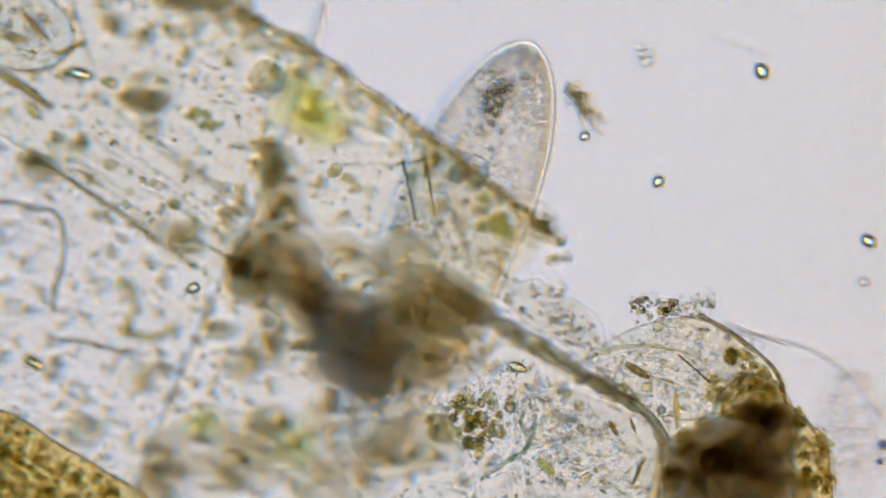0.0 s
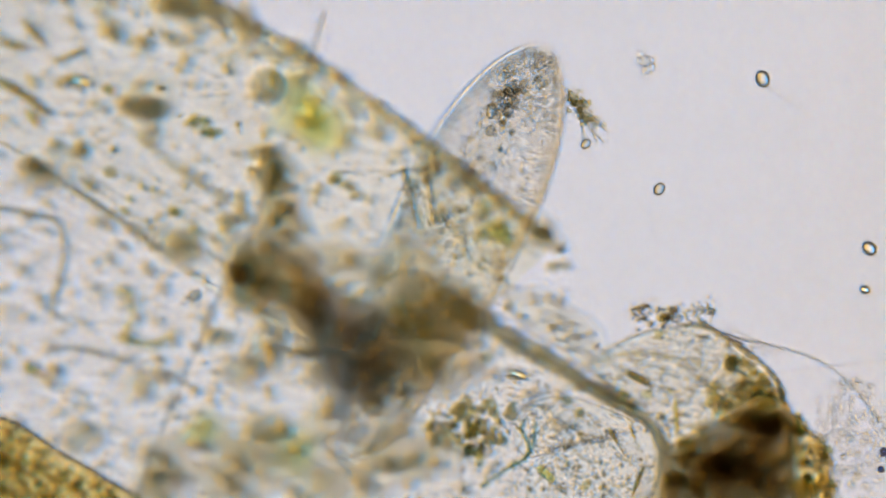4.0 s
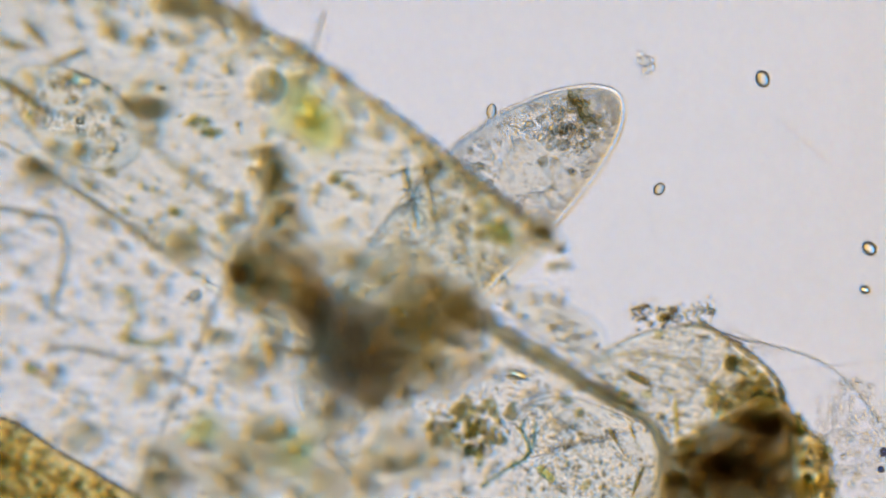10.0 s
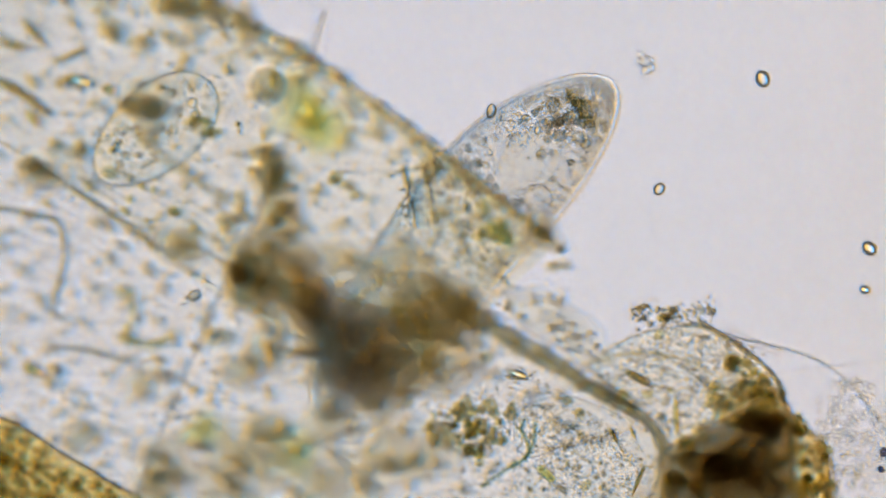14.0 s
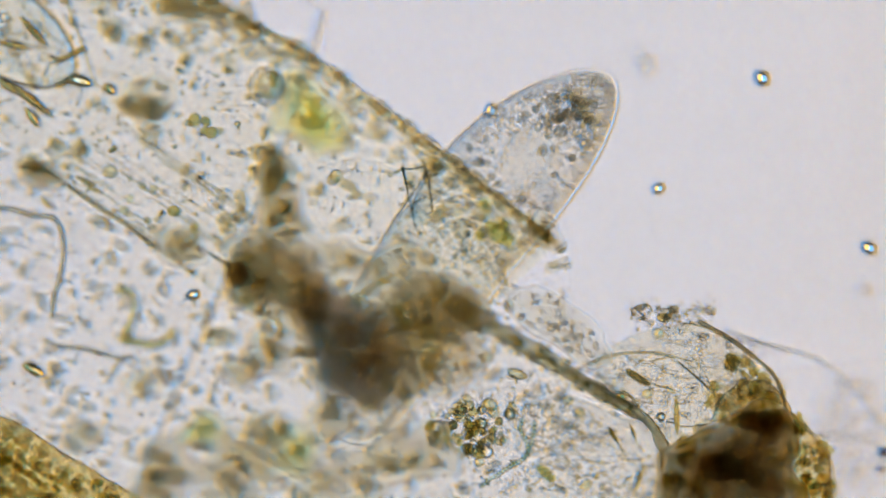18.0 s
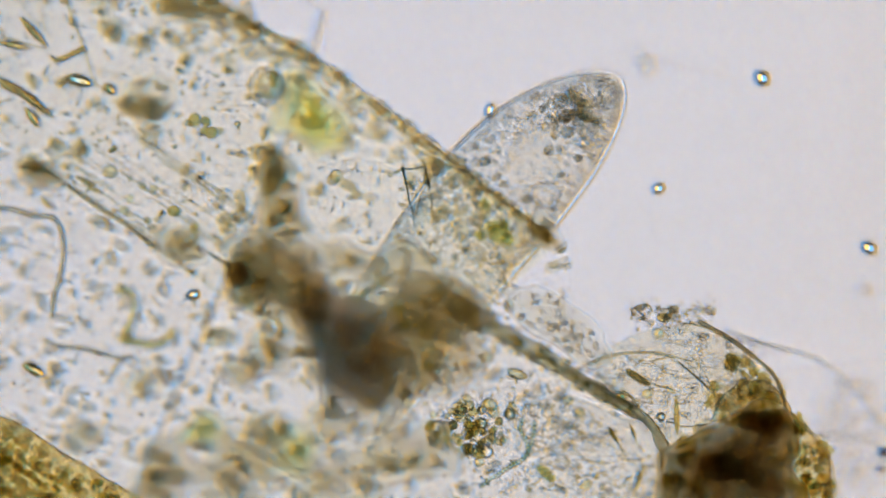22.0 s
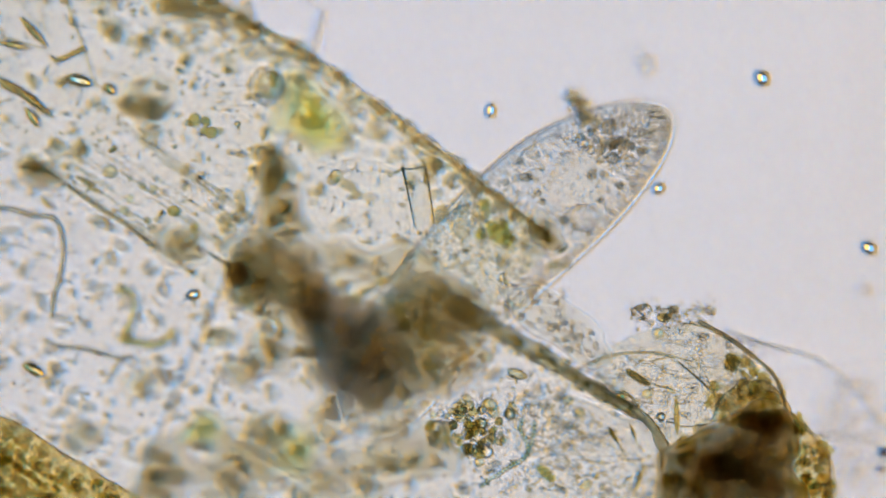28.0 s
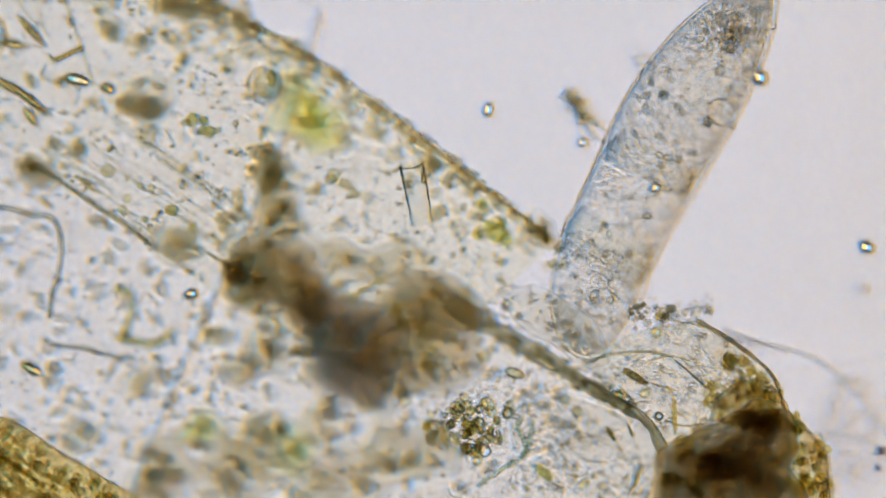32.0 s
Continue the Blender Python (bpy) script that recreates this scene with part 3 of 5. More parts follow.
for label, spots, mats, size, zs in (
        ("olive green floc of algae on the slide", ((530, 800, 40, 11),), (OLIVE, FLOC_TAN, GREEN_SOFT), (6, 16), (0.10, 0.26)),
        ("yellow green floc of algae under the plant strip", ((540, 195, 50, 9), (572, 232, 38, 4)), (YELLOW_SOFT, OLIVE), (12, 24), (0.1, 0.25)),
        ("dark olive floc of algae on the slide", ((358, 762, 28, 9),), (OLIVE, HUMUS_GREY), (7, 15), (0.14, 0.30)),
        ("dark grey floc of detritus on the slide", ((300, 838, 54, 10), (270, 860, 30, 6)), (HUMUS_GREY, HUMUS_GREY, HUMUS), (7, 19), (0.10, 0.26)),
        ("dark grey floc of detritus on the slide", ((470, 630, 36, 12), (435, 655, 22, 5)), (HUMUS_GREY, HUMUS_DARK), (6, 15), (0.14, 0.30)),
        ("tan floc of detritus on the slide", ((430, 815, 60, 14), (480, 770, 34, 8), (400, 850, 40, 6)), (HUMUS_GREY, HUMUS_GREY, OLIVE), (7, 19), (0.10, 0.26)),
        ("grey floc of detritus on the slide", ((585, 755, 30, 7),), (HUMUS_GREY, HUMUS), (7, 16), (0.10, 0.26)),
        ("pale tan floc of detritus on the slide", ((640, 845, 66, 9), (560, 860, 40, 6)), (FLOC_TAN, HUMUS_GREY, OLIVE), (8, 22), (0.10, 0.26)),
        ("grey floc of detritus on the slide", ((700, 795, 44, 9), (765, 805, 36, 8)), (HUMUS_GREY, FLOC_TAN), (6, 16), (0.14, 0.30)),
        ("brown floc of detritus on the slide", ((262, 678, 22, 4),), (HUMUS_GREY, HUMUS), (8, 16), (0.1, 0.24)),
        ("grey floc of detritus on the slide", ((150, 775, 24, 4), (385, 590, 18, 4)), (FLOC_TAN, HUMUS_GREY), (8, 18), (0.1, 0.2)),
        ("brown clot of detritus on the plant strip", ((255, 180, 34, 18), (265, 235, 16, 6)), (HUMUS, HUMUS_GREY), (10, 20), (0.28, 0.42)),
        ("grey brown floc of detritus on the plant strip", ((486, 312, 28, 16), (500, 372, 26, 12), (468, 276, 16, 7)), (HUMUS, HUMUS_GREY), (8, 18), (0.28, 0.42)),
        ("brown clot of detritus on the plant strip", ((328, 435, 28, 14),), (HUMUS, HUMUS_GREY), (10, 18), (0.34, 0.46)),
        ("brown clot of detritus on the plant strip", ((405, 395, 16, 12), (425, 380, 10, 5)), (HUMUS, HUMUS_GREY), (6, 13), (0.34, 0.46)),
        ("brown clot of detritus on the torn edge of the plant strip", ((330, 2, 40, 14), (385, 12, 30, 10), (430, 40, 26, 7)), (HUMUS, HUMUS_DARK), (8, 18), (0.26, 0.4)),
        ("brown clot of detritus on the plant strip", ((200, 60, 16, 9), (250, 70, 14, 7)), (HUMUS, HUMUS_GREY), (9, 15), (0.26, 0.38)),
        ("brown clot of detritus on the plant strip", ((140, 268, 18, 10), (98, 262, 12, 7)), (HUMUS, HUMUS_GREY), (7, 13), (0.32, 0.44)),
        ("dark clot of detritus on the plant strip", ((70, 312, 24, 16),), (HUMUS_DARK, HUMUS_GREY), (8, 15), (0.34, 0.46)),
        ("grey clot of detritus on the plant strip", ((610, 385, 18, 4), (640, 350, 16, 3), (800, 410, 18, 3)), (HUMUS_GREY,), (7, 14), (0.26, 0.4)),
        ("pale fluffy detritus at the end of the plant strip", ((960, 555, 66, 60), (1030, 602, 36, 40), (905, 530, 24, 14), (1052, 632, 22, 18), (1000, 585, 30, 26)), (FLUFF, FLUFF, FLUFF, FLUFF, CLEAR_BEAD), (1.8, 6), (0.36, 0.48)),
        ("grey knot of detritus at the end of the plant strip", ((985, 475, 10, 4), (1003, 470, 7, 3), (965, 410, 22, 6), (985, 440, 12, 4)), (HUMUS_GREY, HUMUS), (5, 11), (0.36, 0.46))):
    floc = clump("floc", label, spots, lambda mats=mats: rnd.choice(mats), density=0.62 if "clot" in label else 0.35 if "yellow" in label else 0.8 if "slide" in label else 1.0, size=size, zs=zs)
    if "fluffy" not in label:
        for u, v, reach, count in spots:
            if reach > 20:
                veil(floc, u, v, reach + 10, zs[0], MASS_YELLOW if "yellow" in label else MASS_GREEN if "olive" in label else MASS_BROWN, (1.0, 0.86, 0.7, 0.5) if "dark" in label else (1.0, 0.7) if "brown" in label else (1.0, 0.75, 0.5))

floc = thing("floc_veil", "hazy pale floc round the end of the root fibre", "debris")
for size in (1.0, 0.85, 0.65):
    piece("haze", patch_mesh("haze", [(975 + (u - 975) * size + rnd.uniform(-8, 8), 570 + (v - 570) * size + rnd.uniform(-8, 8)) for u, v in ((880, 515), (940, 505), (1000, 530), (1050, 580), (1078, 640), (1040, 655), (985, 620), (920, 580))],
                             0.34 + 0.05 * size, 0.03, ragged=0.14, relief=0.02, power=2), HAZE, floc)

# ---- the corner fragment ----
corner = thing("plant_fragment", "golden brown fragment of plant tissue with a pale rim", "plant fragment")
piece("tissue", patch_mesh("tissue", ((-120, 700), (0, 738), (60, 765), (120, 805), (190, 848), (260, 900), (200, 980), (-100, 980), (-160, 850)), 0.56, 0.12, ragged=0.03, relief=0.03, power=2), GOLDEN_TISSUE, corner)
for _ in range(330):
    u, v = rnd.uniform(-20, 210), rnd.uniform(740, 900)
    if v > 745 + 0.62 * u:
        r = rnd.uniform(2.5, 8)
        piece("granule", grain_copy(rnd.randrange(7), rnd.choice((AMBER, FLECK, GRAIN_GOLD, FLECK))), None, corner, sized(u, v, rnd.uniform(0.46, 0.60), r, r, r * 0.6, rnd.uniform(0, 180)))

for _ in range(90):
    u, v = rnd.uniform(-30, 200), rnd.uniform(742, 905)
    if v > 752 + 0.62 * u:
        n, d = rnd.uniform(18, 60), rnd.uniform(0.47, 0.60)
        piece("fibre", tube_mesh("fibre", [at(u + n * f, v + 0.62 * n * f + rnd.uniform(-3, 3), d) for f in (-0.5, 0, 0.5)], rnd.uniform(1.2, 3.4), 6, 4, 1, 0.5), rnd.choice((AMBER_DARK, AMBER, FLECK, FLECK)), corner)

# ---- the root fibre ----
fibre = thing("root_fibre", "dark olive brown root fibre with fluffy sides", "root")
piece("core", tube_mesh("core", [at(*p) for p in ((800, 535, 0.3), (850, 568, 0.32), (920, 605, 0.36), (1000, 655, 0.4), (1060, 692, 0.42), (1110, 722, 0.45), (1150, 752, 0.47), (1176, 800, 0.47))],
                            lambda f: 19 - 12 * f, 12, 10, 0.7, 0.5), FIBRE, fibre)
piece("sheath", tube_mesh("sheath", [at(*p) for p in ((1000, 650, 0.46), (1075, 705, 0.47), (1130, 738, 0.48), (1165, 775, 0.49), (1172, 830, 0.49))], lambda f: 7 - 3 * f, 8, 10, 0.7, 0.5), WALL, fibre)
piece("sheath", tube_mesh("sheath", [at(*p) for p in ((1040, 672, 0.48), (1110, 712, 0.49), (1150, 740, 0.49), (1185, 790, 0.49))], 2.5, 8, 10, 0.7, 0.5), DARK_WALL, fibre)
for _ in range(260):
    f = rnd.random()
    u, v = 830 + 300 * f, 555 + 180 * f
    r = rnd.uniform(3, 9) * (1 - 0.4 * f)
    piece("floc", grain_copy(rnd.randrange(7), rnd.choice((HUMUS_GREY, HUMUS_GREY, OLIVE))), None, fibre, sized(u + rnd.gauss(0, 9), v + rnd.gauss(0, 10), 0.26 + 0.14 * f, r))

# ---- the torn sac with its dark clod ----
sac = thing("torn_sac", "pale yellowish torn plant sac with fibres", "plant fragment")
piece("membrane", patch_mesh("membrane", ((1040, 645), (1095, 605), (1170, 578), (1250, 576), (1310, 608), (1368, 660), (1388, 715), (1420, 748), (1466, 800), (1472, 900), (1320, 930), (1180, 900), (1180, 800), (1115, 725)),
                                  0.46, 0.05, ragged=0.02, relief=0.02), SAC_TISSUE, sac)
for pts, r, m in ((((1235, 568), (1280, 592), (1330, 628), (1368, 662), (1386, 700), (1392, 730)), 3.6, DARK_WALL), (((1045, 642), (1080, 630), (1120, 624), (1160, 625), (1195, 634)), 3.0, WALL),
                  (((1200, 570), (1250, 580), (1290, 604)), 2.0, WALL), (((1150, 640), (1190, 632), (1225, 640)), 1.6, WALL), (((1200, 640), (1235, 670), (1256, 690)), 2.0, DARK_WALL),
                  (((1100, 685), (1118, 705), (1130, 720)), 1.6, WALL), (((1180, 745), (1210, 755), (1250, 752)), 1.8, WALL), (((1390, 725), (1420, 748), (1440, 770)), 3, WALL)):
    piece("fold", tube_mesh("fold", [at(u, v, 0.49) for u, v in pts], r, 8, 8, 1, 0.5), m, sac)
for _ in range(34):
    u, v, n = rnd.uniform(1090, 1330), rnd.uniform(600, 730), rnd.uniform(25, 90)
    a = rnd.gauss(0.45, 0.35)
    if abs((u - 1215) / 150) ** 2 + abs((v - 680) / 85) ** 2 < 1:
        piece("fold", tube_mesh("fold", [at(u + n * k * math.cos(a), v + n * k * math.sin(a) + 5 * math.sin(4 * k + u), rnd.uniform(0.47, 0.52)) for k in (-0.5, -0.2, 0.2, 0.5)], rnd.uniform(0.6, 1.3), 6, 5, 1, 0.5), STRIA, sac)
scatter("sac_grains", "fine clear grains inside the torn sac", spread(640, (1060, 570, 1400, 780), (1.2, 4.4), (0.45, 0.56), lambda u, v: abs((u - 1215) / 165) ** 2 + abs((v - 680) / 95) ** 2 < 1), CLEAR_BEAD, category="grains")
clod = thing("humus_clod", "almost black solid clod of humus", "debris")
piece("body", patch_mesh("body", ((1158, 890), (1172, 800), (1212, 778), (1262, 755), (1290, 733), (1335, 722), (1390, 726), (1402, 760), (1410, 792), (1404, 832), (1424, 870), (1430, 940), (1300, 980), (1150, 950)),
                              0.34, 0.20, ragged=0.10, relief=0.04, power=3), CLOD, clod)
CLOD_OUTLINE = ((1172, 890), (1184, 806), (1222, 788), (1268, 764), (1298, 742), (1345, 730), (1392, 738), (1400, 790), (1396, 832), (1410, 880), (1400, 940), (1300, 960), (1180, 940))
for k, size in enumerate((1.0, 0.96, 0.92, 0.88, 0.82, 0.75, 0.66, 0.54)):
    piece("layer", patch_mesh("layer", [(1300 + (u - 1300) * size + rnd.uniform(-9, 9), 835 + (v - 835) * size + rnd.uniform(-9, 9)) for u, v in CLOD_OUTLINE], 0.36 + 0.012 * k, 0.02, ragged=0.10, relief=0.02, power=2), MASS, clod)
for k, size in enumerate((1.0, 0.84, 0.66)):
    piece("layer", patch_mesh("layer", [(1345 + a * size + rnd.uniform(-5, 5), 748 + b * size + rnd.uniform(-5, 5)) for a, b in ((-52, 10), (-30, -26), (10, -34), (44, -16), (48, 18), (10, 34), (-30, 30))], 0.40 + 0.012 * k, 0.02, ragged=0.12, relief=0.02, power=2), MASS, clod)
piece("lobe", patch_mesh("lobe", ((1262, 745), (1274, 706), (1306, 680), (1350, 674), (1386, 704), (1398, 736), (1340, 756)), 0.42, 0.10, ragged=0.08, relief=0.03, power=3), CLOD_EDGE, clod)
piece("flank", patch_mesh("flank", ((1398, 760), (1430, 762), (1462, 800), (1472, 850), (1470, 930), (1410, 930), (1400, 840)), 0.43, 0.08, ragged=0.08, relief=0.03, power=3), CLOD_EDGE, clod)
for u, v, reach, count, size in ((1356, 750, 26, 9, 16), (1312, 738, 18, 6, 13), (1320, 690, 10, 3, 11), (1350, 704, 14, 4, 11), (1286, 720, 14, 4, 12), (1301, 646, 3, 2, 11), (1316, 846, 60, 20, 20),
                                 (1262, 846, 34, 10, 16), (1212, 806, 14, 4, 11), (1190, 862, 16, 5, 12), (1384, 858, 20, 6, 14), (1404, 762, 12, 3, 10), (1330, 800, 40, 9, 14), (1456, 826, 10, 3, 7), (1440, 870, 10, 3, 8)):
    for _ in range(int(1.3 * count)):
        a, f = rnd.uniform(0, 6.28), rnd.random() ** 0.6
        r = size * rnd.uniform(0.7, 1.4)
        piece("lump", grain_copy(rnd.randrange(7), CLOD_CORE), None, clod, sized(u + reach * f * math.cos(a), v + reach * f * math.sin(a), rnd.uniform(0.30, 0.44), r * 1.3, r, r * 0.7, rnd.uniform(0, 180)))
clump("dark_clod", "almost black clod of humus with amber edges", (
    (1290, 815, 84, 26), (1345, 745, 44, 16), (1225, 835, 40, 9), (1390, 800, 34, 8), (1290, 870, 80, 12)), lambda: rnd.choice((HUMUS, HUMUS_DARK, AMBER)), density=2.0, size=(4, 12), zs=(0.30, 0.46))
clump("amber_crumbs", "amber brown crumbs of humus on the torn sac", (
    (1310, 668, 34, 22), (1365, 690, 24, 14), (1270, 705, 26, 18), (1205, 800, 24, 14), (1190, 850, 20, 14), (1425, 850, 36, 34), (1445, 800, 26, 22), (1460, 865, 18, 16), (1410, 750, 22, 14), (1340, 700, 36, 24), (1300, 640, 14, 7)),
    lambda: rnd.choice((AMBER, HUMUS, HUMUS, HUMUS_GREY)), density=1.5, size=(3, 9), zs=(0.42, 0.5))

# ---- the empty cells below ----
for label, outline, z in (("empty clear plant cell with fine granules", ((905, 742), (935, 712), (1000, 700), (1070, 722), (1120, 748), (1085, 772), (1010, 785), (940, 810), (912, 790)), 0.61),
                          ("empty clear plant cell with fine granules", ((925, 850), (945, 815), (1000, 792), (1080, 775), (1145, 760), (1172, 800), (1160, 860), (1120, 930), (960, 940)), 0.62)):
    cell = thing("plant_cell", label, "plant cell", "empty plant cells")
    piece("membrane", patch_mesh("membrane", outline, z, 0.14, ragged=0.012, relief=0.01, power=4), MEMBRANE, cell)
    us, vs = [p[0] for p in outline], [p[1] for p in outline]
    mu, mv, hu, hv = sum(us) / len(us), sum(vs) / len(vs), (max(us) - min(us)) / 2.3, (max(vs) - min(vs)) / 2.3
    piece("cytoplasm", swarm_mesh("cytoplasm", spread(170, (min(us), min(vs), max(us), max(vs)), (1.4, 3.6), (z - 0.05, z + 0.05), lambda u, v: ((u - mu) / hu) ** 2 + ((v - mv) / hv) ** 2 < 1), 2), CLEAR_BEAD, cell, kind="stuff")

for k in range(12):
    u, v = rnd.uniform(900, 1140), rnd.uniform(690, 870)
    a, n = rnd.uniform(-0.6, 0.6), rnd.uniform(24, 70)
    tagged(piece("membrane_fold", tube_mesh("membrane_fold", [at(u + n * f * math.cos(a), v + n * f * math.sin(a) + 7 * math.sin(3 * f + k), 0.54) for f in (0, 0.33, 0.66, 1)], rnd.uniform(0.9, 2.0), 6, 6, 1, 0.4), STRIA),
           "thin wavy fold of a clear membrane", "membrane", "membrane folds")

for pts, r in ((((935, 800), (985, 790), (1035, 784), (1080, 778), (1110, 764), (1140, 745)), 2.2), (((935, 855), (975, 868), (1020, 858), (1060, 838), (1075, 815)), 1.8), (((955, 722), (1010, 702), (1070, 715), (1125, 742)), 1.8),
               (((1085, 800), (1120, 815), (1150, 806)), 1.6), (((905, 742), (900, 770), (915, 795), (940, 810)), 1.8), (((1165, 790), (1160, 830), (1135, 868)), 1.8)):
    tagged(piece("membrane_fold", tube_mesh("membrane_fold", [at(u, v, 0.62) for u, v in pts], 0.6 * r, 8, 8, 1, 0.5), SPINE), "thin wavy fold of a clear membrane", "membrane", "membrane folds")
grit = thing("brown_grit", "brown and golden grit among the algal cells", "debris")
for _ in range(80):
    a, f = rnd.uniform(0, 2 * math.pi), rnd.random() ** 0.6
    r = rnd.uniform(2.5, 8)
    piece("grain", grain_copy(rnd.randrange(7), rnd.choice((AMBER, HUMUS, GRAIN_GOLD, GRAIN_GOLD))), None, grit, sized(826 + 72 * f * math.cos(a), 762 + 46 * f * math.sin(a), rnd.uniform(0.46, 0.56), r * 1.2, r, r, rnd.uniform(0, 180)))

# ---- round cells ----
def bead(u, v, r, z, material, label, name="algal_cell", stretch=1.0, turn=0.0, group=""):
    ob = piece(name, grain_copy(-1, material), None, None, sized(u, v, z, r * stretch, r, r, turn))
    return tagged(ob, label, "cell", group)


for _ in range(36):
    a, f = rnd.uniform(0, 2 * math.pi), rnd.random() ** 0.6
    bead(822 + 88 * f * math.cos(a), 752 + 60 * f * math.sin(a), rnd.uniform(6, 10.5), rnd.uniform(0.48, 0.58), rnd.choice((GOLD_BEAD, GOLD_BEAD, CLEAR_BEAD)),
         "pale golden round algal cell in a loose cluster", stretch=rnd.uniform(1, 1.4), turn=rnd.uniform(0, 180), group="golden algal cells")
LARGER_CELLS = (
    (828, 794, 11, 1, 0), (848, 818, 9, 1, 0), (775, 780, 9, 1.1, 0), (722, 712, 9, 1.2, 40),
    (862, 632, 10, 1.1, 0), (868, 716, 11, 1.3, -40), (905, 720, 8, 1.4, 70), (1025, 730, 9, 1.1, 60),
    (1003, 708, 9, 1.1, 0), (1145, 697, 9, 1.2, 20), (1165, 590, 10, 1, 0))
FAR_CELLS = (
    (1037, 858, 8, 1.5, 50), (195, 304, 12, 1.1, 0), (230, 352, 7, 1.3, 60), (220, 372, 7, 1.3, 20),
    (252, 330, 6, 1.2, 0), (272, 334, 6, 1.2, 0), (595, 312, 12, 1, 0), (752, 714, 4, 1, 0),
    (1290, 642, 10, 1.1, 0), (902, 538, 7, 1, 0), (590, 318, 9, 1.3, 0), (1185, 690, 6, 1, 0))
for u, v, r, st, tn in (*LARGER_CELLS, *FAR_CELLS):
    bead(u, v, r, 0.56, GOLD_BEAD, "pale golden algal cell with a dark rim", stretch=st, turn=tn, group="scattered algal cells")
bead(1170, 738, 8.5, 0.5, RING_BEAD, "dark-rimmed bluish round cell")
bead(1098, 702, 11, 0.62, YELLOW_BEAD, "bright yellow oil-filled round cell")
bead(308, 374, 10, 0.5, YELLOW_BEAD, "small yellow green algal cell", stretch=1.2)
bead(345, 405, 7, 0.5, YELLOW_BEAD, "small yellow green algal cell", stretch=1.5, turn=70)
for u, v, r in ((345, 213, 11), (365, 215, 8), (375, 235, 11), (335, 218, 7), (362, 232, 8), (390, 232, 6)):
    bead(u, v, r, 0.48, YELLOW_BEAD if r > 7 else GOLD_BEAD, "golden brown algal cell on the plant strip", stretch=rnd.uniform(1, 1.4), turn=rnd.uniform(0, 180), group="golden brown cells")
cyst = thing("round_cyst", "clear round cyst with a double wall", "cyst")
piece("wall", mesh_of("wall", *ICO[4]), CYST, cyst, sized(472, 152, 0.48, 33, 35, 24))
piece("yolk", mesh_of("yolk", *ICO[3]), CYST_INNER, cyst, sized(478, 152, 0.48, 24, 25, 17))
piece("speck", grain_copy(2, AMBER), None, cyst, sized(485, 142, 0.5, 7, 14, 7))
piece("speck", grain_copy(3, HUMUS), None, cyst, sized(478, 165, 0.48, 9, 6, 6))

# ---- diatoms and sticks ----
def spindle(u, v, length, width, turn, material, label, z=0.46, blunt=0.6, name="diatom", group=""):
    """A boat-shaped shell of two halves' length, turned clockwise in the plan."""
    a = radians(turn)
    p = [at(u + k * length / 2 * math.cos(a), v + k * length / 2 * math.sin(a), z + 0.004 * k) for k in (-1, -0.5, 0, 0.5, 1)]
    ob = piece(name, tube_mesh(name, p, lambda f: max(0.12, math.sin(math.pi * min(max(f, 0.02), 0.98)) ** blunt) * width / 2, 10, 8, 0.8), material)
    return tagged(ob, label, "diatom", group)


LARGE_DIATOMS = (
    (60, 56, 82, 15, 48, FRUSTULE_DARK, 0.44, 0.9), (24, 80, 74, 13, 12, FRUSTULE_DARK, 0.44, 0.9), (52, 174, 118, 17, 38, FRUSTULE_DARK, 0.44, 0.9), (10, 150, 70, 14, 38, FRUSTULE_DARK, 0.44, 0.9),
    (58, 208, 46, 16, 55, FRUSTULE_DARK, 0.44, 0.8), (302, 62, 66, 13, 45, HUMUS, 0.36, 0.8), (140, 143, 48, 24, 15, GRAIN_GOLD, 0.44, 0.5), (195, 158, 26, 18, 40, FRUSTULE, 0.42, 0.5),
    (1197, 736, 72, 11, 88, AMBER_DARK, 0.5, 0.8), (1128, 668, 50, 14, 33, FRUSTULE, 0.51, 0.35), (1178, 686, 60, 4, 18, WALL, 0.51, 0.8), (966, 838, 38, 17, 42, GREEN, 0.56, 0.25))
OTHER_DIATOMS = (
    (1128, 850, 62, 8, 112, FRUSTULE, 0.6, 0.8), (155, 322, 36, 8, 22, FRUSTULE, 0.46, 0.6), (165, 335, 40, 7, 26, FRUSTULE, 0.45, 0.6), (85, 360, 34, 9, 42, FRUSTULE, 0.4, 0.6),
    (60, 655, 42, 20, 28, FRUSTULE, 0.44, 0.4), (185, 390, 34, 8, 40, FRUSTULE, 0.44, 0.7), (480, 240, 60, 9, 62, HUMUS, 0.42, 0.8), (470, 262, 70, 9, 30, HUMUS, 0.42, 0.8),
    (500, 280, 70, 12, 40, HUMUS, 0.4, 0.8), (915, 662, 36, 18, 20, GRAIN_GOLD, 0.50, 0.4), (1085, 770, 34, 9, 60, FRUSTULE, 0.52, 0.6), (1120, 765, 30, 6, 70, FRUSTULE, 0.52, 0.6))
for u, v, length, width, turn, m, z, blunt in (*LARGE_DIATOMS, *OTHER_DIATOMS):
    spindle(u, v, length, width, turn, m, "golden brown boat-shaped diatom shell", z, blunt, group="diatoms")


def strand(name, label, category, pts, r, material, z=None, wobble=0.15, sides=8, group=""):
    p = [at(*q) if len(q) == 3 else at(*q, z) for q in pts]
    return tagged(piece(name, tube_mesh(name, p, r, sides, 10, 1, wobble), material), label, category, group)


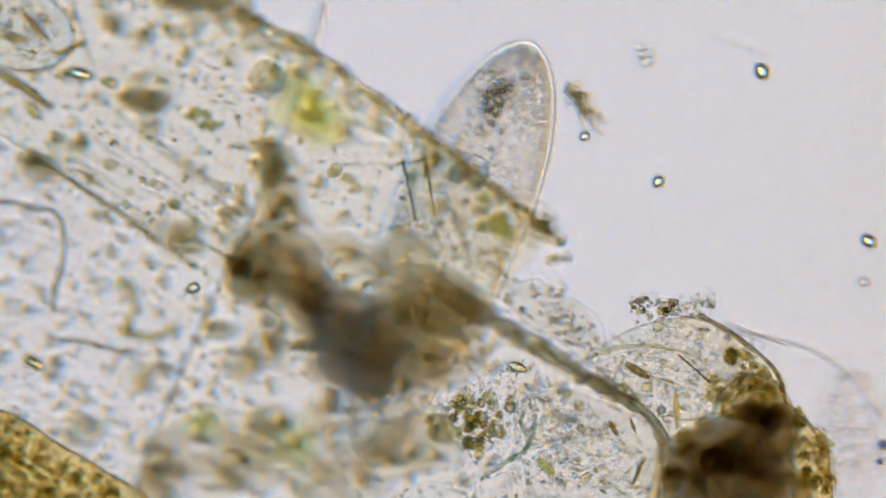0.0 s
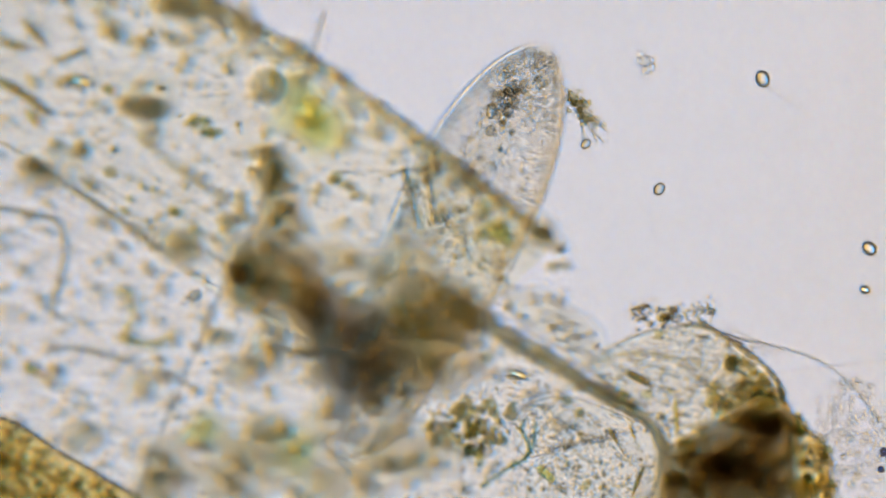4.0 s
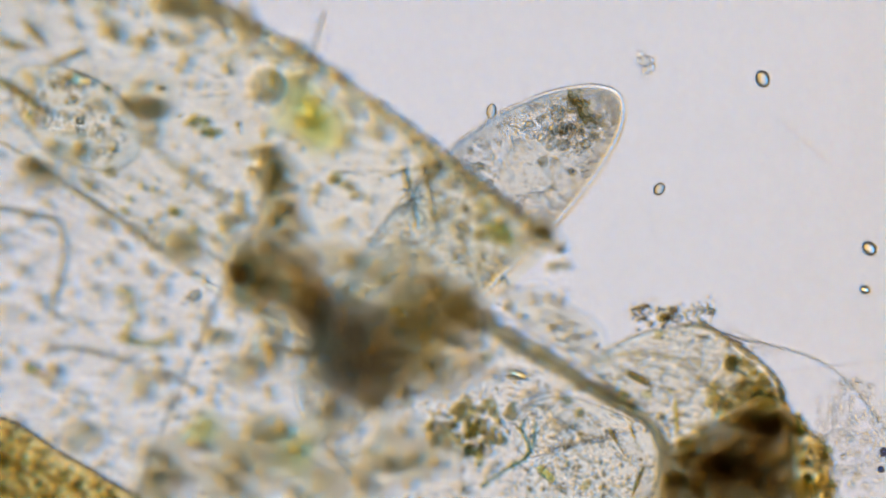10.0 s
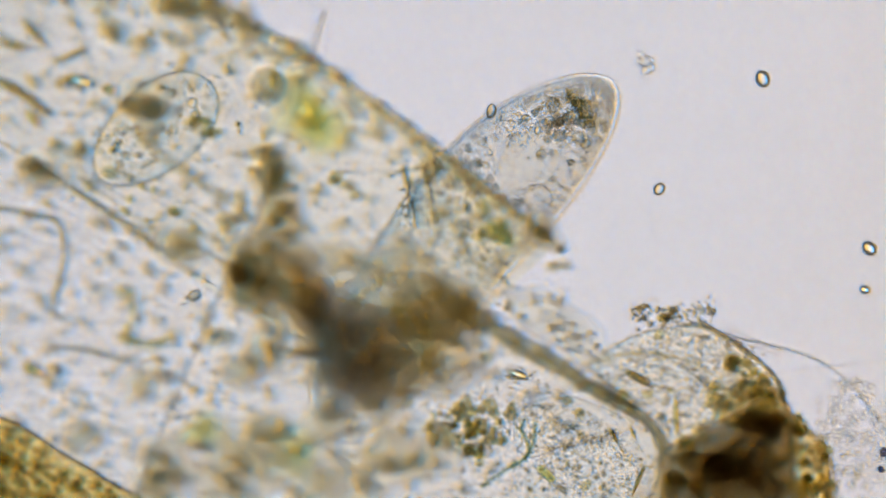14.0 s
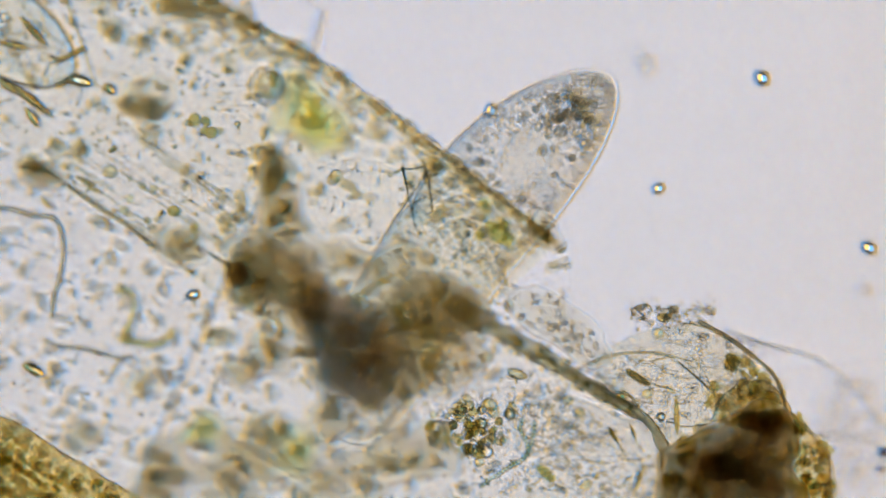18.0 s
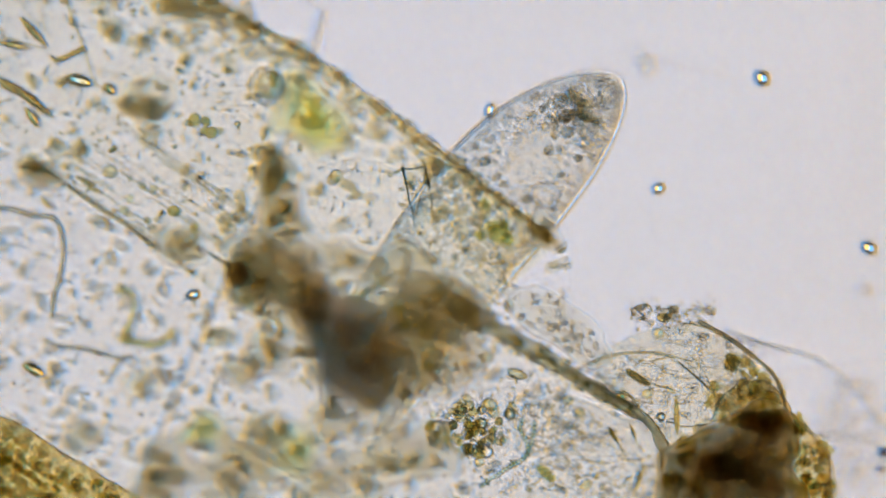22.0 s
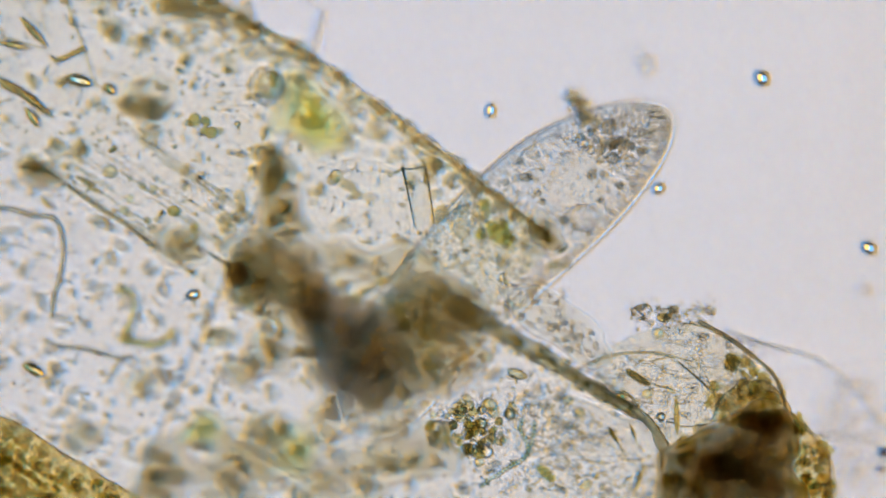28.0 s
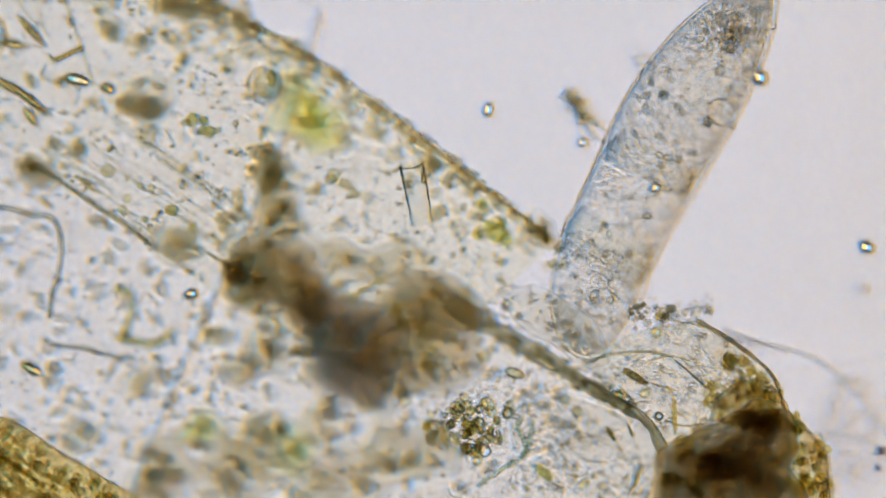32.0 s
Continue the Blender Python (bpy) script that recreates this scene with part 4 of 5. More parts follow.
strand("bristle", "thin straight brown plant bristle", "bristle", ((112, -20), (128, 25), (146, 78), (170, 150)), 2.4, WALL, 0.46)
for pts in (((22, -12), (46, 18), (74, 52)), ((66, -10), (74, 30), (88, 66)), ((-10, 58), (34, 74), (80, 86))):
    strand("bristle", "thin straight brown plant bristle", "bristle", pts, 1.6, WALL, 0.47)
strand("bristle", "short golden bar-shaped diatom", "bristle", ((98, 110), (124, 98), (152, 84)), 4.8, FRUSTULE_DARK, 0.46, 0.05)
strand("algal_filament", "dark grey-green bent algal filament", "filament", ((-20, 369), (18, 370), (58, 382), (90, 384), (106, 402), (113, 440), (108, 485), (96, 525), (92, 565)), 4.2, FILAMENT, 0.48)
strand("algal_filament", "olive bent algal filament with a bulb", "filament", ((208, 512), (232, 518), (240, 545), (230, 580), (222, 610)), 6, OLIVE_DARK, 0.33)
strand("algal_filament", "dark grey-green thin algal filament", "filament", ((78, 600), (100, 612), (150, 618), (195, 630), (228, 640)), 4, FILAMENT, 0.36)
strand("algal_filament", "olive green looped algal filament", "filament", ((212, 600), (245, 606), (275, 612), (300, 600), (312, 585)), 7, OLIVE_DARK, 0.27)
strand("algal_filament", "grey-green thin hooked algal filament", "filament", ((195, 668), (212, 640), (230, 630), (244, 645)), 3, FILAMENT, 0.4)
for pts in (((925, 745), (921, 760), (932, 782), (934, 800), (922, 815), (905, 826)), ((946, 750), (944, 772), (938, 795), (928, 812)), ((912, 818), (890, 834), (868, 848), (853, 860))):
    ob = thing("bluegreen_filament", "short pale blue-green beaded filament", "filament", "blue-green filaments")
    line = curve_points([at(u, v, 0.55) for u, v in pts], 12)
    spots, last = [], None
    for p in line:
        if last is None or (p - last).length > 5.5 * K:
            spots.append(p)
            last = p
    for p in spots:
        piece("segment", grain_copy(-1, BLUEGREEN), None, ob, Matrix.LocRotScale(p, None, Vector((4.2, 4.2, 4.2)) * K))
for pts, r in ((((1285, 584), (1330, 602), (1372, 617), (1400, 628)), lambda f: 5.5 * (1 - f) + 1), (((1288, 598), (1330, 610), (1385, 632)), lambda f: 4 * (1 - f) + 1)):
    strand("spine", "clear tapering glassy spine", "spine", pts, r, SPINE, 0.60, 0, 10, "glassy spines")
strand("hair", "long fine curved clear hair", "hair", ((1296, 596), (1370, 612), (1440, 634), (1495, 672), (1540, 725), (1580, 775), (1620, 830)), 3.4, SPINE, 0.72, 0)
strand("hair", "long fine straight clear hair", "hair", ((1340, 662), (1460, 648), (1640, 628)), 2.6, FAINT, 0.76, 0)
colony = thing("clear_colony", "loose colony of clear round cells", "colony")
for _ in range(230):
    a, f = rnd.uniform(0, 2 * math.pi), rnd.random() ** 0.6
    u, v = 1505 + 75 * f * math.cos(a), 780 + 115 * f * math.sin(a)
    piece("cell", grain_copy(rnd.randrange(7), COLONY), None, colony, sized(u, v, rnd.uniform(0.60, 0.68), rnd.uniform(3, 7), rnd.uniform(2.5, 5), 4, rnd.uniform(0, 180)))
# their blue is painted in for the lens's colour fringe
for u, v, r in ((1564, 800, 8), (1558, 830, 6)):
    single("dark_grain", "dark grain with the lens's blue fringe put into its colour", "grain", grain_copy(2, FRINGE_GRAIN), None, sized(u, v, 0.6, r))

# ---- the crust of grains on the sac ----
crust = thing("grain_crust", "crust of fine clear grains with one dark crumb", "debris")
for _ in range(210):
    f = rnd.random()
    u, v = 1118 + 145 * f + rnd.uniform(-6, 6), 552 + 14 * math.sin(3 * f) + rnd.gauss(-4, 11)
    piece("grain", grain_copy(-1, rnd.choice((CLEAR_BEAD, CLEAR_BEAD, GOLD_BEAD, SPECK))), None, crust, sized(u, v, rnd.uniform(0.49, 0.54), rnd.uniform(1.4, 3.6)))
for u, v, r, m in ((1182, 556, 12, HUMUS_DARK), (1172, 562, 8, AMBER_DARK), (1192, 548, 8, DARK_WALL), (1182, 560, 6, DARK_WALL), (1130, 545, 6, DARK_WALL), (1142, 540, 4, DARK_WALL), (1122, 556, 4, DARK_WALL), (1150, 572, 6, HUMUS)):
    piece("crumb", grain_copy(1, m), None, crust, sized(u, v, 0.5, r))

# ---- the empty lorica ----
lorica = thing("lorica", "empty clear glassy cup of a ciliate", "lorica")
verts, faces = [], []
for ring in range(13):
    f = ring / 12
    c = at(732 + 20 * f, 292 + 108 * f, 0.5)
    w = (20.5 - 1.5 * f) * K
    for k in range(28):
        a = 2 * math.pi * k / 28
        verts.append(c + Vector((w * math.cos(a), 0.18 * w * math.cos(a) + 0.005 * math.sin(2 * a) * (1 - f), w * 0.7 * math.sin(a))))
for ring in range(12):
    for k in range(28):
        a, b = ring * 28 + k, ring * 28 + (k + 1) % 28
        faces.append((a, a + 28, b + 28, b))
piece("cup", mesh_of("cup", verts, faces), LORICA, lorica)
for side, r in ((-1, 2.6), (1, 2.8)):
    piece("wall", tube_mesh("wall", [at(732 + 20.5 * side, 292 - 3 * side, 0.5), at(738 + 20 * side, 322, 0.5), at(744 + 19.5 * side, 355, 0.49), at(749 + 17 * side, 385, 0.47)], lambda f, r=r: r * (1.1 - f), 8), SHELL_EDGE, lorica)
piece("rim", tube_mesh("rim", [at(711, 294, 0.5), at(720, 300, 0.5), at(733, 299, 0.5), at(745, 296, 0.5), at(754, 288, 0.5)], 1.7, 8), SHELL_EDGE, lorica)

# ---- green algae in the strip ----
alga = thing("green_alga", "small clump of bright green algal cells", "alga")
for u, v, r in ((884, 414, 17), (872, 402, 12), (900, 425, 12), (858, 362, 10), (862, 380, 8), (893, 398, 9), (905, 440, 8), (850, 416, 9)):
    piece("cell", grain_copy(-1, GREEN if r > 8.5 else OLIVE), None, alga, sized(u, v, 0.37, r * 1.1, r, r * 0.8, rnd.uniform(0, 180)))

# ---- drops in the open water ----
for u, v, r, z in ((1348, 139, 13, 0.645), (1165, 334, 10, 0.64), (1537, 439, 12, 0.645), (1529, 512, 8, 0.68), (1035, 254, 8.5, 0.66), (343, 522, 10, 0.66)):
    bead(u, v, r, z, OIL, "small bright oil droplet in the open water", "oil_drop", 1.25, rnd.uniform(0, 180), "oil droplets")
bead(868, 196, 9, 0.66, OIL, "small bright oil droplet in the open water", "oil_drop", 1.6, 80, "oil droplets")
crumb = thing("amber_crumb", "loose crumb of fine amber grains in the water", "debris")
for _ in range(120):
    f = rnd.random()
    u, v = 1012 + 30 * f + rnd.gauss(0, 9), 168 + 50 * f + rnd.gauss(0, 9)
    r = rnd.uniform(1.6, 4.2)
    piece("grain", grain_copy(rnd.randrange(7), rnd.choice((FLECK, RIND_GRAIN, GRAIN_GOLD, RIND_GRAIN))), None, crumb, sized(u, v, rnd.uniform(0.64, 0.74), r * 1.3, r, r, rnd.uniform(0, 180)))
for u, v, n, turn in ((1036, 216, 40, 62), (1044, 226, 36, 50), (1028, 224, 30, 78), (1050, 214, 30, 40)):
    a = radians(turn)
    piece("rod", tube_mesh("rod", [at(u + k * n * math.cos(a), v + k * n * math.sin(a), 0.68) for k in (0, 0.5, 1)], 1.8, 6), RODLET, crumb)
flake = thing("pale_crumb", "faint crumb of clear grains in the water", "debris")
for u, v, r in ((1132, 96, 5), (1140, 108, 7), (1148, 118, 7), (1142, 124, 6), (1150, 106, 5), (1130, 108, 4)):
    piece("grain", grain_copy(2, COLONY), None, flake, sized(u, v, 0.70, r * 1.3))

# ---- the long banded filament above the strip ----
long_filament = thing("banded_filament", "long straight clear filament with fine cross bands", "filament")
LINE = curve_points([at(u, v, z + 0.03) for u, v, z in ((573, 20, 0.69), (548, 105, 0.692), (508, 240, 0.695), (448, 392, 0.70), (388, 520, 0.705), (335, 640, 0.71), (293, 740, 0.71), (258, 830, 0.705), (240, 890, 0.70))], 60)
walked, last = 0.0, None
for p in LINE:
    lean = Vector((-1, -3, 0)) if last is None else p - last
    walked += lean.length
    last = p
    if walked > 6.2 * K or p is LINE[0]:
        walked = 0.0
        piece("segment", grain_copy(-1, SEGMENT), None, long_filament, Matrix.LocRotScale(p, Euler((0, 0, math.atan2(lean.y, lean.x) + math.pi / 2)), Vector((5.2, 2.5, 3.4)) * K))
piece("sheath", tube_mesh("sheath", LINE[::12], 7.0, 14, 3), SHEATH, long_filament)
for pts in (((572, 22), (552, 8), (528, -12)), ((574, 24), (580, 60), (574, 100)), ((568, 30), (554, 40), (548, 80))):
    piece("hair", tube_mesh("hair", [at(u, v, 0.67) for u, v in pts], 1.4, 6), SPINE, long_filament)
thread = thing("bacterial_thread", "very thin straight bacterial thread drifting in the water", "bacterium")
piece("cell_chain", tube_mesh("cell_chain", [Vector((k * 60 * K, 0.003 * math.sin(k * 2), 0)) for k in (-1, -0.5, 0, 0.5, 1)], 1.5, 6), THREAD, thread)

# ---- the ciliates ----
BODY = 800.0
JOINT_FORE, JOINT_HIND = 410.0, 600.0


def half_width(d):
    """Half width of the big ciliate's body, d divisions behind its tip, as it lies broadside."""
    w = 113.0
    if d < 290:
        w *= max(0.0, 1 - (1 - d / 290) ** 2) ** 0.57
    f = min(max((d - 320) / 380, 0.0), 1.0)
    w *= 1 - 0.15 * f * f * (3 - 2 * f)
    e = BODY - d
    if e < 150:
        w *= math.sqrt(max(0.0, 1 - (1 - e / 150) ** 2))
    return w


def bow(d):
    """How far the body's middle line bends aside."""
    return 36 * ((d - 430) / 370) ** 2 - 8


def flatness(d):
    f = min(max((d - 430) / 250, 0.0), 1.0)
    return 0.98 - 0.27 * f * f * (3 - 2 * f)


def section(d, a, grow=0.0):
    """A point on the oval cross section: the body is pressed flat along its diagonal."""
    w, flat = half_width(d), flatness(d)
    w = max(w, 0.4) + grow * min(1.0, w / 40)
    broad, deep = 1.0, flat * flat
    slant = 0.575 - 0.07 * min(max((d - 320) / 130, 0.0), 1.0) - (broad + deep) / 2
    root = math.sqrt(broad * deep - slant * slant)
    k = w / math.sqrt(broad + deep + 2 * root)
    c, s = math.cos(a), math.sin(a)
    return Vector((k * ((broad + root) * c + slant * s), 0.0, k * (slant * c + (deep + root) * s)))


def body_mesh(name, d0, d1, around=72, steps=70, skins=(0.0,), tucked=True):
    """The body from d0 to d1 behind the tip, an open sleeve that narrows a little where it meets the next; skins are offsets, the second one faces inwards."""
    verts, faces = [], []
    for side, off in enumerate(skins):
        base = len(verts)
        for i in range(steps + 1):
            f = i / steps
            if d0 == 0:
                f = 1 - math.cos(f * math.pi / 2)
            elif d1 == BODY:
                f = math.sin(f * math.pi / 2)
            d = d0 + (d1 - d0) * f
            tuck = 1.0
            if tucked and d1 < BODY:
                tuck -= 0.15 * max(0.0, 1 - (d1 - d) / 60) ** 2
            if tucked and d0 > 0:
                tuck -= 0.2 * max(0.0, 1 - (d - d0) / 60) ** 2
            y = BODY / 2 - d + off * (max(0.0, 1 - d / 70) - max(0.0, 1 - (BODY - d) / 70))
            for k in range(around):
                verts.append((section(d, 2 * math.pi * k / around, off) * tuck + Vector((bow(d), y, 0))) * K)
        for i in range(steps):
            for k in range(around):
                a, b = base + i * around + k, base + i * around + (k + 1) % around
                q = (a, a + around, b + around, b)
                faces.append(q[::-1] if side else q)
    return mesh_of(name, verts, faces)


def halo_shell_mesh(d0, d1):
    """A thin clear shell added round the pellicle for its bright halo, thinner behind."""
    return body_mesh("cortex", d0, d1, 96, 80, (3.6, -1.6) if d0 == 0 else (3.2, -1.4), False)


def inside_spot(d0, d1, fill=0.82):
    """A place in the cytoplasm, outside the nucleus."""
    while True:
        d = rnd.uniform(d0, d1)
        p = section(d, rnd.uniform(0, 2 * math.pi)) * (fill * math.sqrt(rnd.random()))
        if ((p.x - 10) / 46) ** 2 + ((d - 200) / 58) ** 2 > 1 or rnd.random() < 0.25:
            return (p + Vector((bow(d), BODY / 2 - d, 0))) * K


def fringe_mesh(name, d0, d1, inner, outer, count, thin):
    """Short rods standing in or on the pellicle."""
    verts, faces = [], []
    for _ in range(count):
        d = rnd.uniform(d0, d1)
        a = rnd.uniform(0, 2 * math.pi)
        p = section(d, a)
        slope = (half_width(d + 2) - half_width(d - 2)) / 4
        r = (p.normalized() + Vector((0, slope, 0))).normalized()
        p += Vector((bow(d), BODY / 2 - d, 0))
        p, q = (p + r * inner) * K, (p + r * (outer * rnd.uniform(0.7, 1.2))) * K
        e = r.cross(Vector((rnd.uniform(-1, 1), rnd.uniform(-1, 1), rnd.uniform(-1, 1)))).normalized() * (thin * K)
        f = r.cross(e).normalized() * (thin * K)
        b = len(verts)
        verts += [p + e, p - e * 0.5 + f, p - e * 0.5 - f, q]
        faces += [(b, b + 1, b + 3), (b + 1, b + 2, b + 3), (b + 2, b, b + 3), (b, b + 2, b + 1)]
    return mesh_of(name, verts, faces, False)


ciliate = thing("slipper_ciliate", "large clear slipper-shaped ciliate with dark food vacuoles", "ciliate")
LOBES = (("fore_body", 0, JOINT_FORE), ("mid_body", JOINT_FORE - 50, JOINT_HIND), ("hind_body", JOINT_HIND - 50, BODY))
fore, mid, hind = [piece(name, body_mesh(name, d0, d1, skins=(-4,)), PELLICLE, ciliate) for name, d0, d1 in LOBES]


def local(lateral, back, z, ru, rv=None, rz=None, turn=0):
    rv = ru if rv is None else rv
    return Matrix.LocRotScale(Vector(((lateral + bow(back) * 0.8) * K, (BODY / 2 - back) * K, z)), Euler((0, 0, radians(turn))), Vector((ru, rv, rz or min(ru, rv))) * K)


for lobe, (_, d0, d1) in zip((fore, mid, hind), LOBES):
    piece("cortex", halo_shell_mesh(d0 + 25 if d0 else 0, d1 - 25 if d1 < BODY else BODY), HALO_SHELL, lobe)
    d0 = d0 + 50 if d0 else 0
    n = (d1 - d0) / 400 if lobe is fore else (d1 - d0) / 640
    for _ in range(int(40 * n)):
        p = inside_spot(max(d0, 40), min(d1, 780), 0.8)
        p.z = rnd.uniform(0.0, 0.16)
        r = 2.2 + 4.2 * rnd.random() ** 2
        piece("vesicle", grain_copy(-1, VESICLE), None, lobe, Matrix.LocRotScale(p, Euler((0, 0, rnd.uniform(0, 3))), Vector((r * rnd.uniform(1, 1.5), r, r)) * K))
    piece("granules", swarm_mesh("granules", [(inside_spot(max(d0, 12), min(d1, 788), 0.93), 1.3 + 2.6 * rnd.random() ** 3) for _ in range(int(3000 * n))], 1), CYTOPLASM_BEAD, lobe, kind="stuff")
    piece("trichocysts", fringe_mesh("trichocysts", max(d0, 6), min(d1, 792), -17, -3, int(2300 * n), 1.25), ROD, lobe, kind="stuff")
    piece("cilia", fringe_mesh("cilia", max(d0, 6), min(d1, 792), 0, 8, int(1300 * n), 0.4), ROD, lobe, kind="stuff")

for _ in range(34):
    lat, back = rnd.gauss(4, 17), rnd.gauss(114, 18)
    r = rnd.uniform(3, 8)
    piece("food_vacuole", grain_copy(-1, FOOD), None, fore, local(lat, back, rnd.uniform(-0.02, 0.13), r * 1.2, r, r, rnd.uniform(0, 180)))
FOOD_NEAR_TIP = ((-31, 97, 14), (-43, 127, 7), (-26, 130, 8), (1, 77, 9), (40, 90, 8), (-3, 116, 12), (4, 102, 10), (22, 95, 7), (-8, 136, 10), (5, 149, 9), (18, 133, 12), (17, 179, 11), (28, 165, 7), (41, 116, 11), (26, 59, 8))
FOOD_BEHIND = ((62, 201, 6), (85, 231, 5), (67, 266, 8), (46, 270, 9), (-4, 274, 7), (-21, 269, 8), (-56, 262, 9), (-67, 276, 8), (-86, 250, 7), (-74, 219, 6), (64, 158, 7), (92, 257, 6), (-20, 330, 7), (30, 352, 8), (-52, 345, 6), (58, 330, 6), (8, 376, 7))
for lat, back, r in (*FOOD_NEAR_TIP, *FOOD_BEHIND):
    piece("food_vacuole", grain_copy(-1, VACUOLE_DARK), None, fore, local(lat, back, rnd.uniform(-0.03, 0.09), r * rnd.uniform(0.85, 1.15), r * 0.9, r * 0.8, rnd.uniform(0, 180)))
for lat, back, r in ((-22, 455, 7), (30, 470, 8), (5, 510, 6), (-40, 520, 7), (44, 545, 8), (-8, 565, 7)):
    piece("food_vacuole", grain_copy(-1, VACUOLE_DARK), None, mid, local(lat, back, rnd.uniform(-0.03, 0.09), r, r * 0.9))
for k in range(16):
    a, f = rnd.uniform(0, 6.28), rnd.random() ** 0.6
    r = rnd.uniform(8, 17)
    piece("clear_vacuole", grain_copy(-1, VACUOLE), None, hind, local(48 * f * math.cos(a), 690 + 62 * f * math.sin(a), rnd.uniform(-0.03, 0.09), r, r * rnd.uniform(0.8, 1.0)))
piece("macronucleus", grain_copy(-1, NUCLEUS), None, fore, local(10, 200, 0.05, 48, 60, 36, -14))
piece("contractile_vacuole", grain_copy(-1, VACUOLE), None, fore, local(66, 244, 0.03, 25, 24))

small = thing("oval_ciliate", "small clear egg-shaped ciliate drifting through the water", "ciliate")
v0, f0 = ICO[4]
egg = mesh_of("egg", [Vector((p.x * 130, p.y * 75 * (1 + 0.10 * p.x), p.z * 62)) * K for p in v0], f0)
shell = piece("pellicle", egg, PELLICLE_SMALL, small)
# a shell added round the egg for the bright rim of light
halo_verts, halo_faces = [], []
for side, off in enumerate((4, -3)):
    base = len(halo_verts)
    halo_verts += [Vector((p.x * (134 + off), p.y * (79 + off) * (1 + 0.10 * p.x), p.z * (66 + off))) * K for p in v0]
    halo_faces += [tuple(i + base for i in (f[::-1] if side else f)) for f in f0]
piece("cortex", mesh_of("cortex", halo_verts, halo_faces), HALO_SHELL_SMALL, small)
piece("granules", swarm_mesh("granules", [(Vector((rnd.uniform(-100, 100), rnd.uniform(-46, 46), rnd.uniform(-30, 30))) * K, rnd.uniform(1.5, 4.0)) for _ in range(120)], 2), EGG_GRANULE, small, kind="stuff")
for k in range(16):
    piece("food_vacuole", grain_copy(-1, FOOD), None, small, Matrix.LocRotScale(Vector((rnd.uniform(-90, 90), rnd.uniform(-40, 40), rnd.uniform(-20, 20))) * K, None, Vector((1, 1, 1)) * (rnd.uniform(5, 9) * K)))


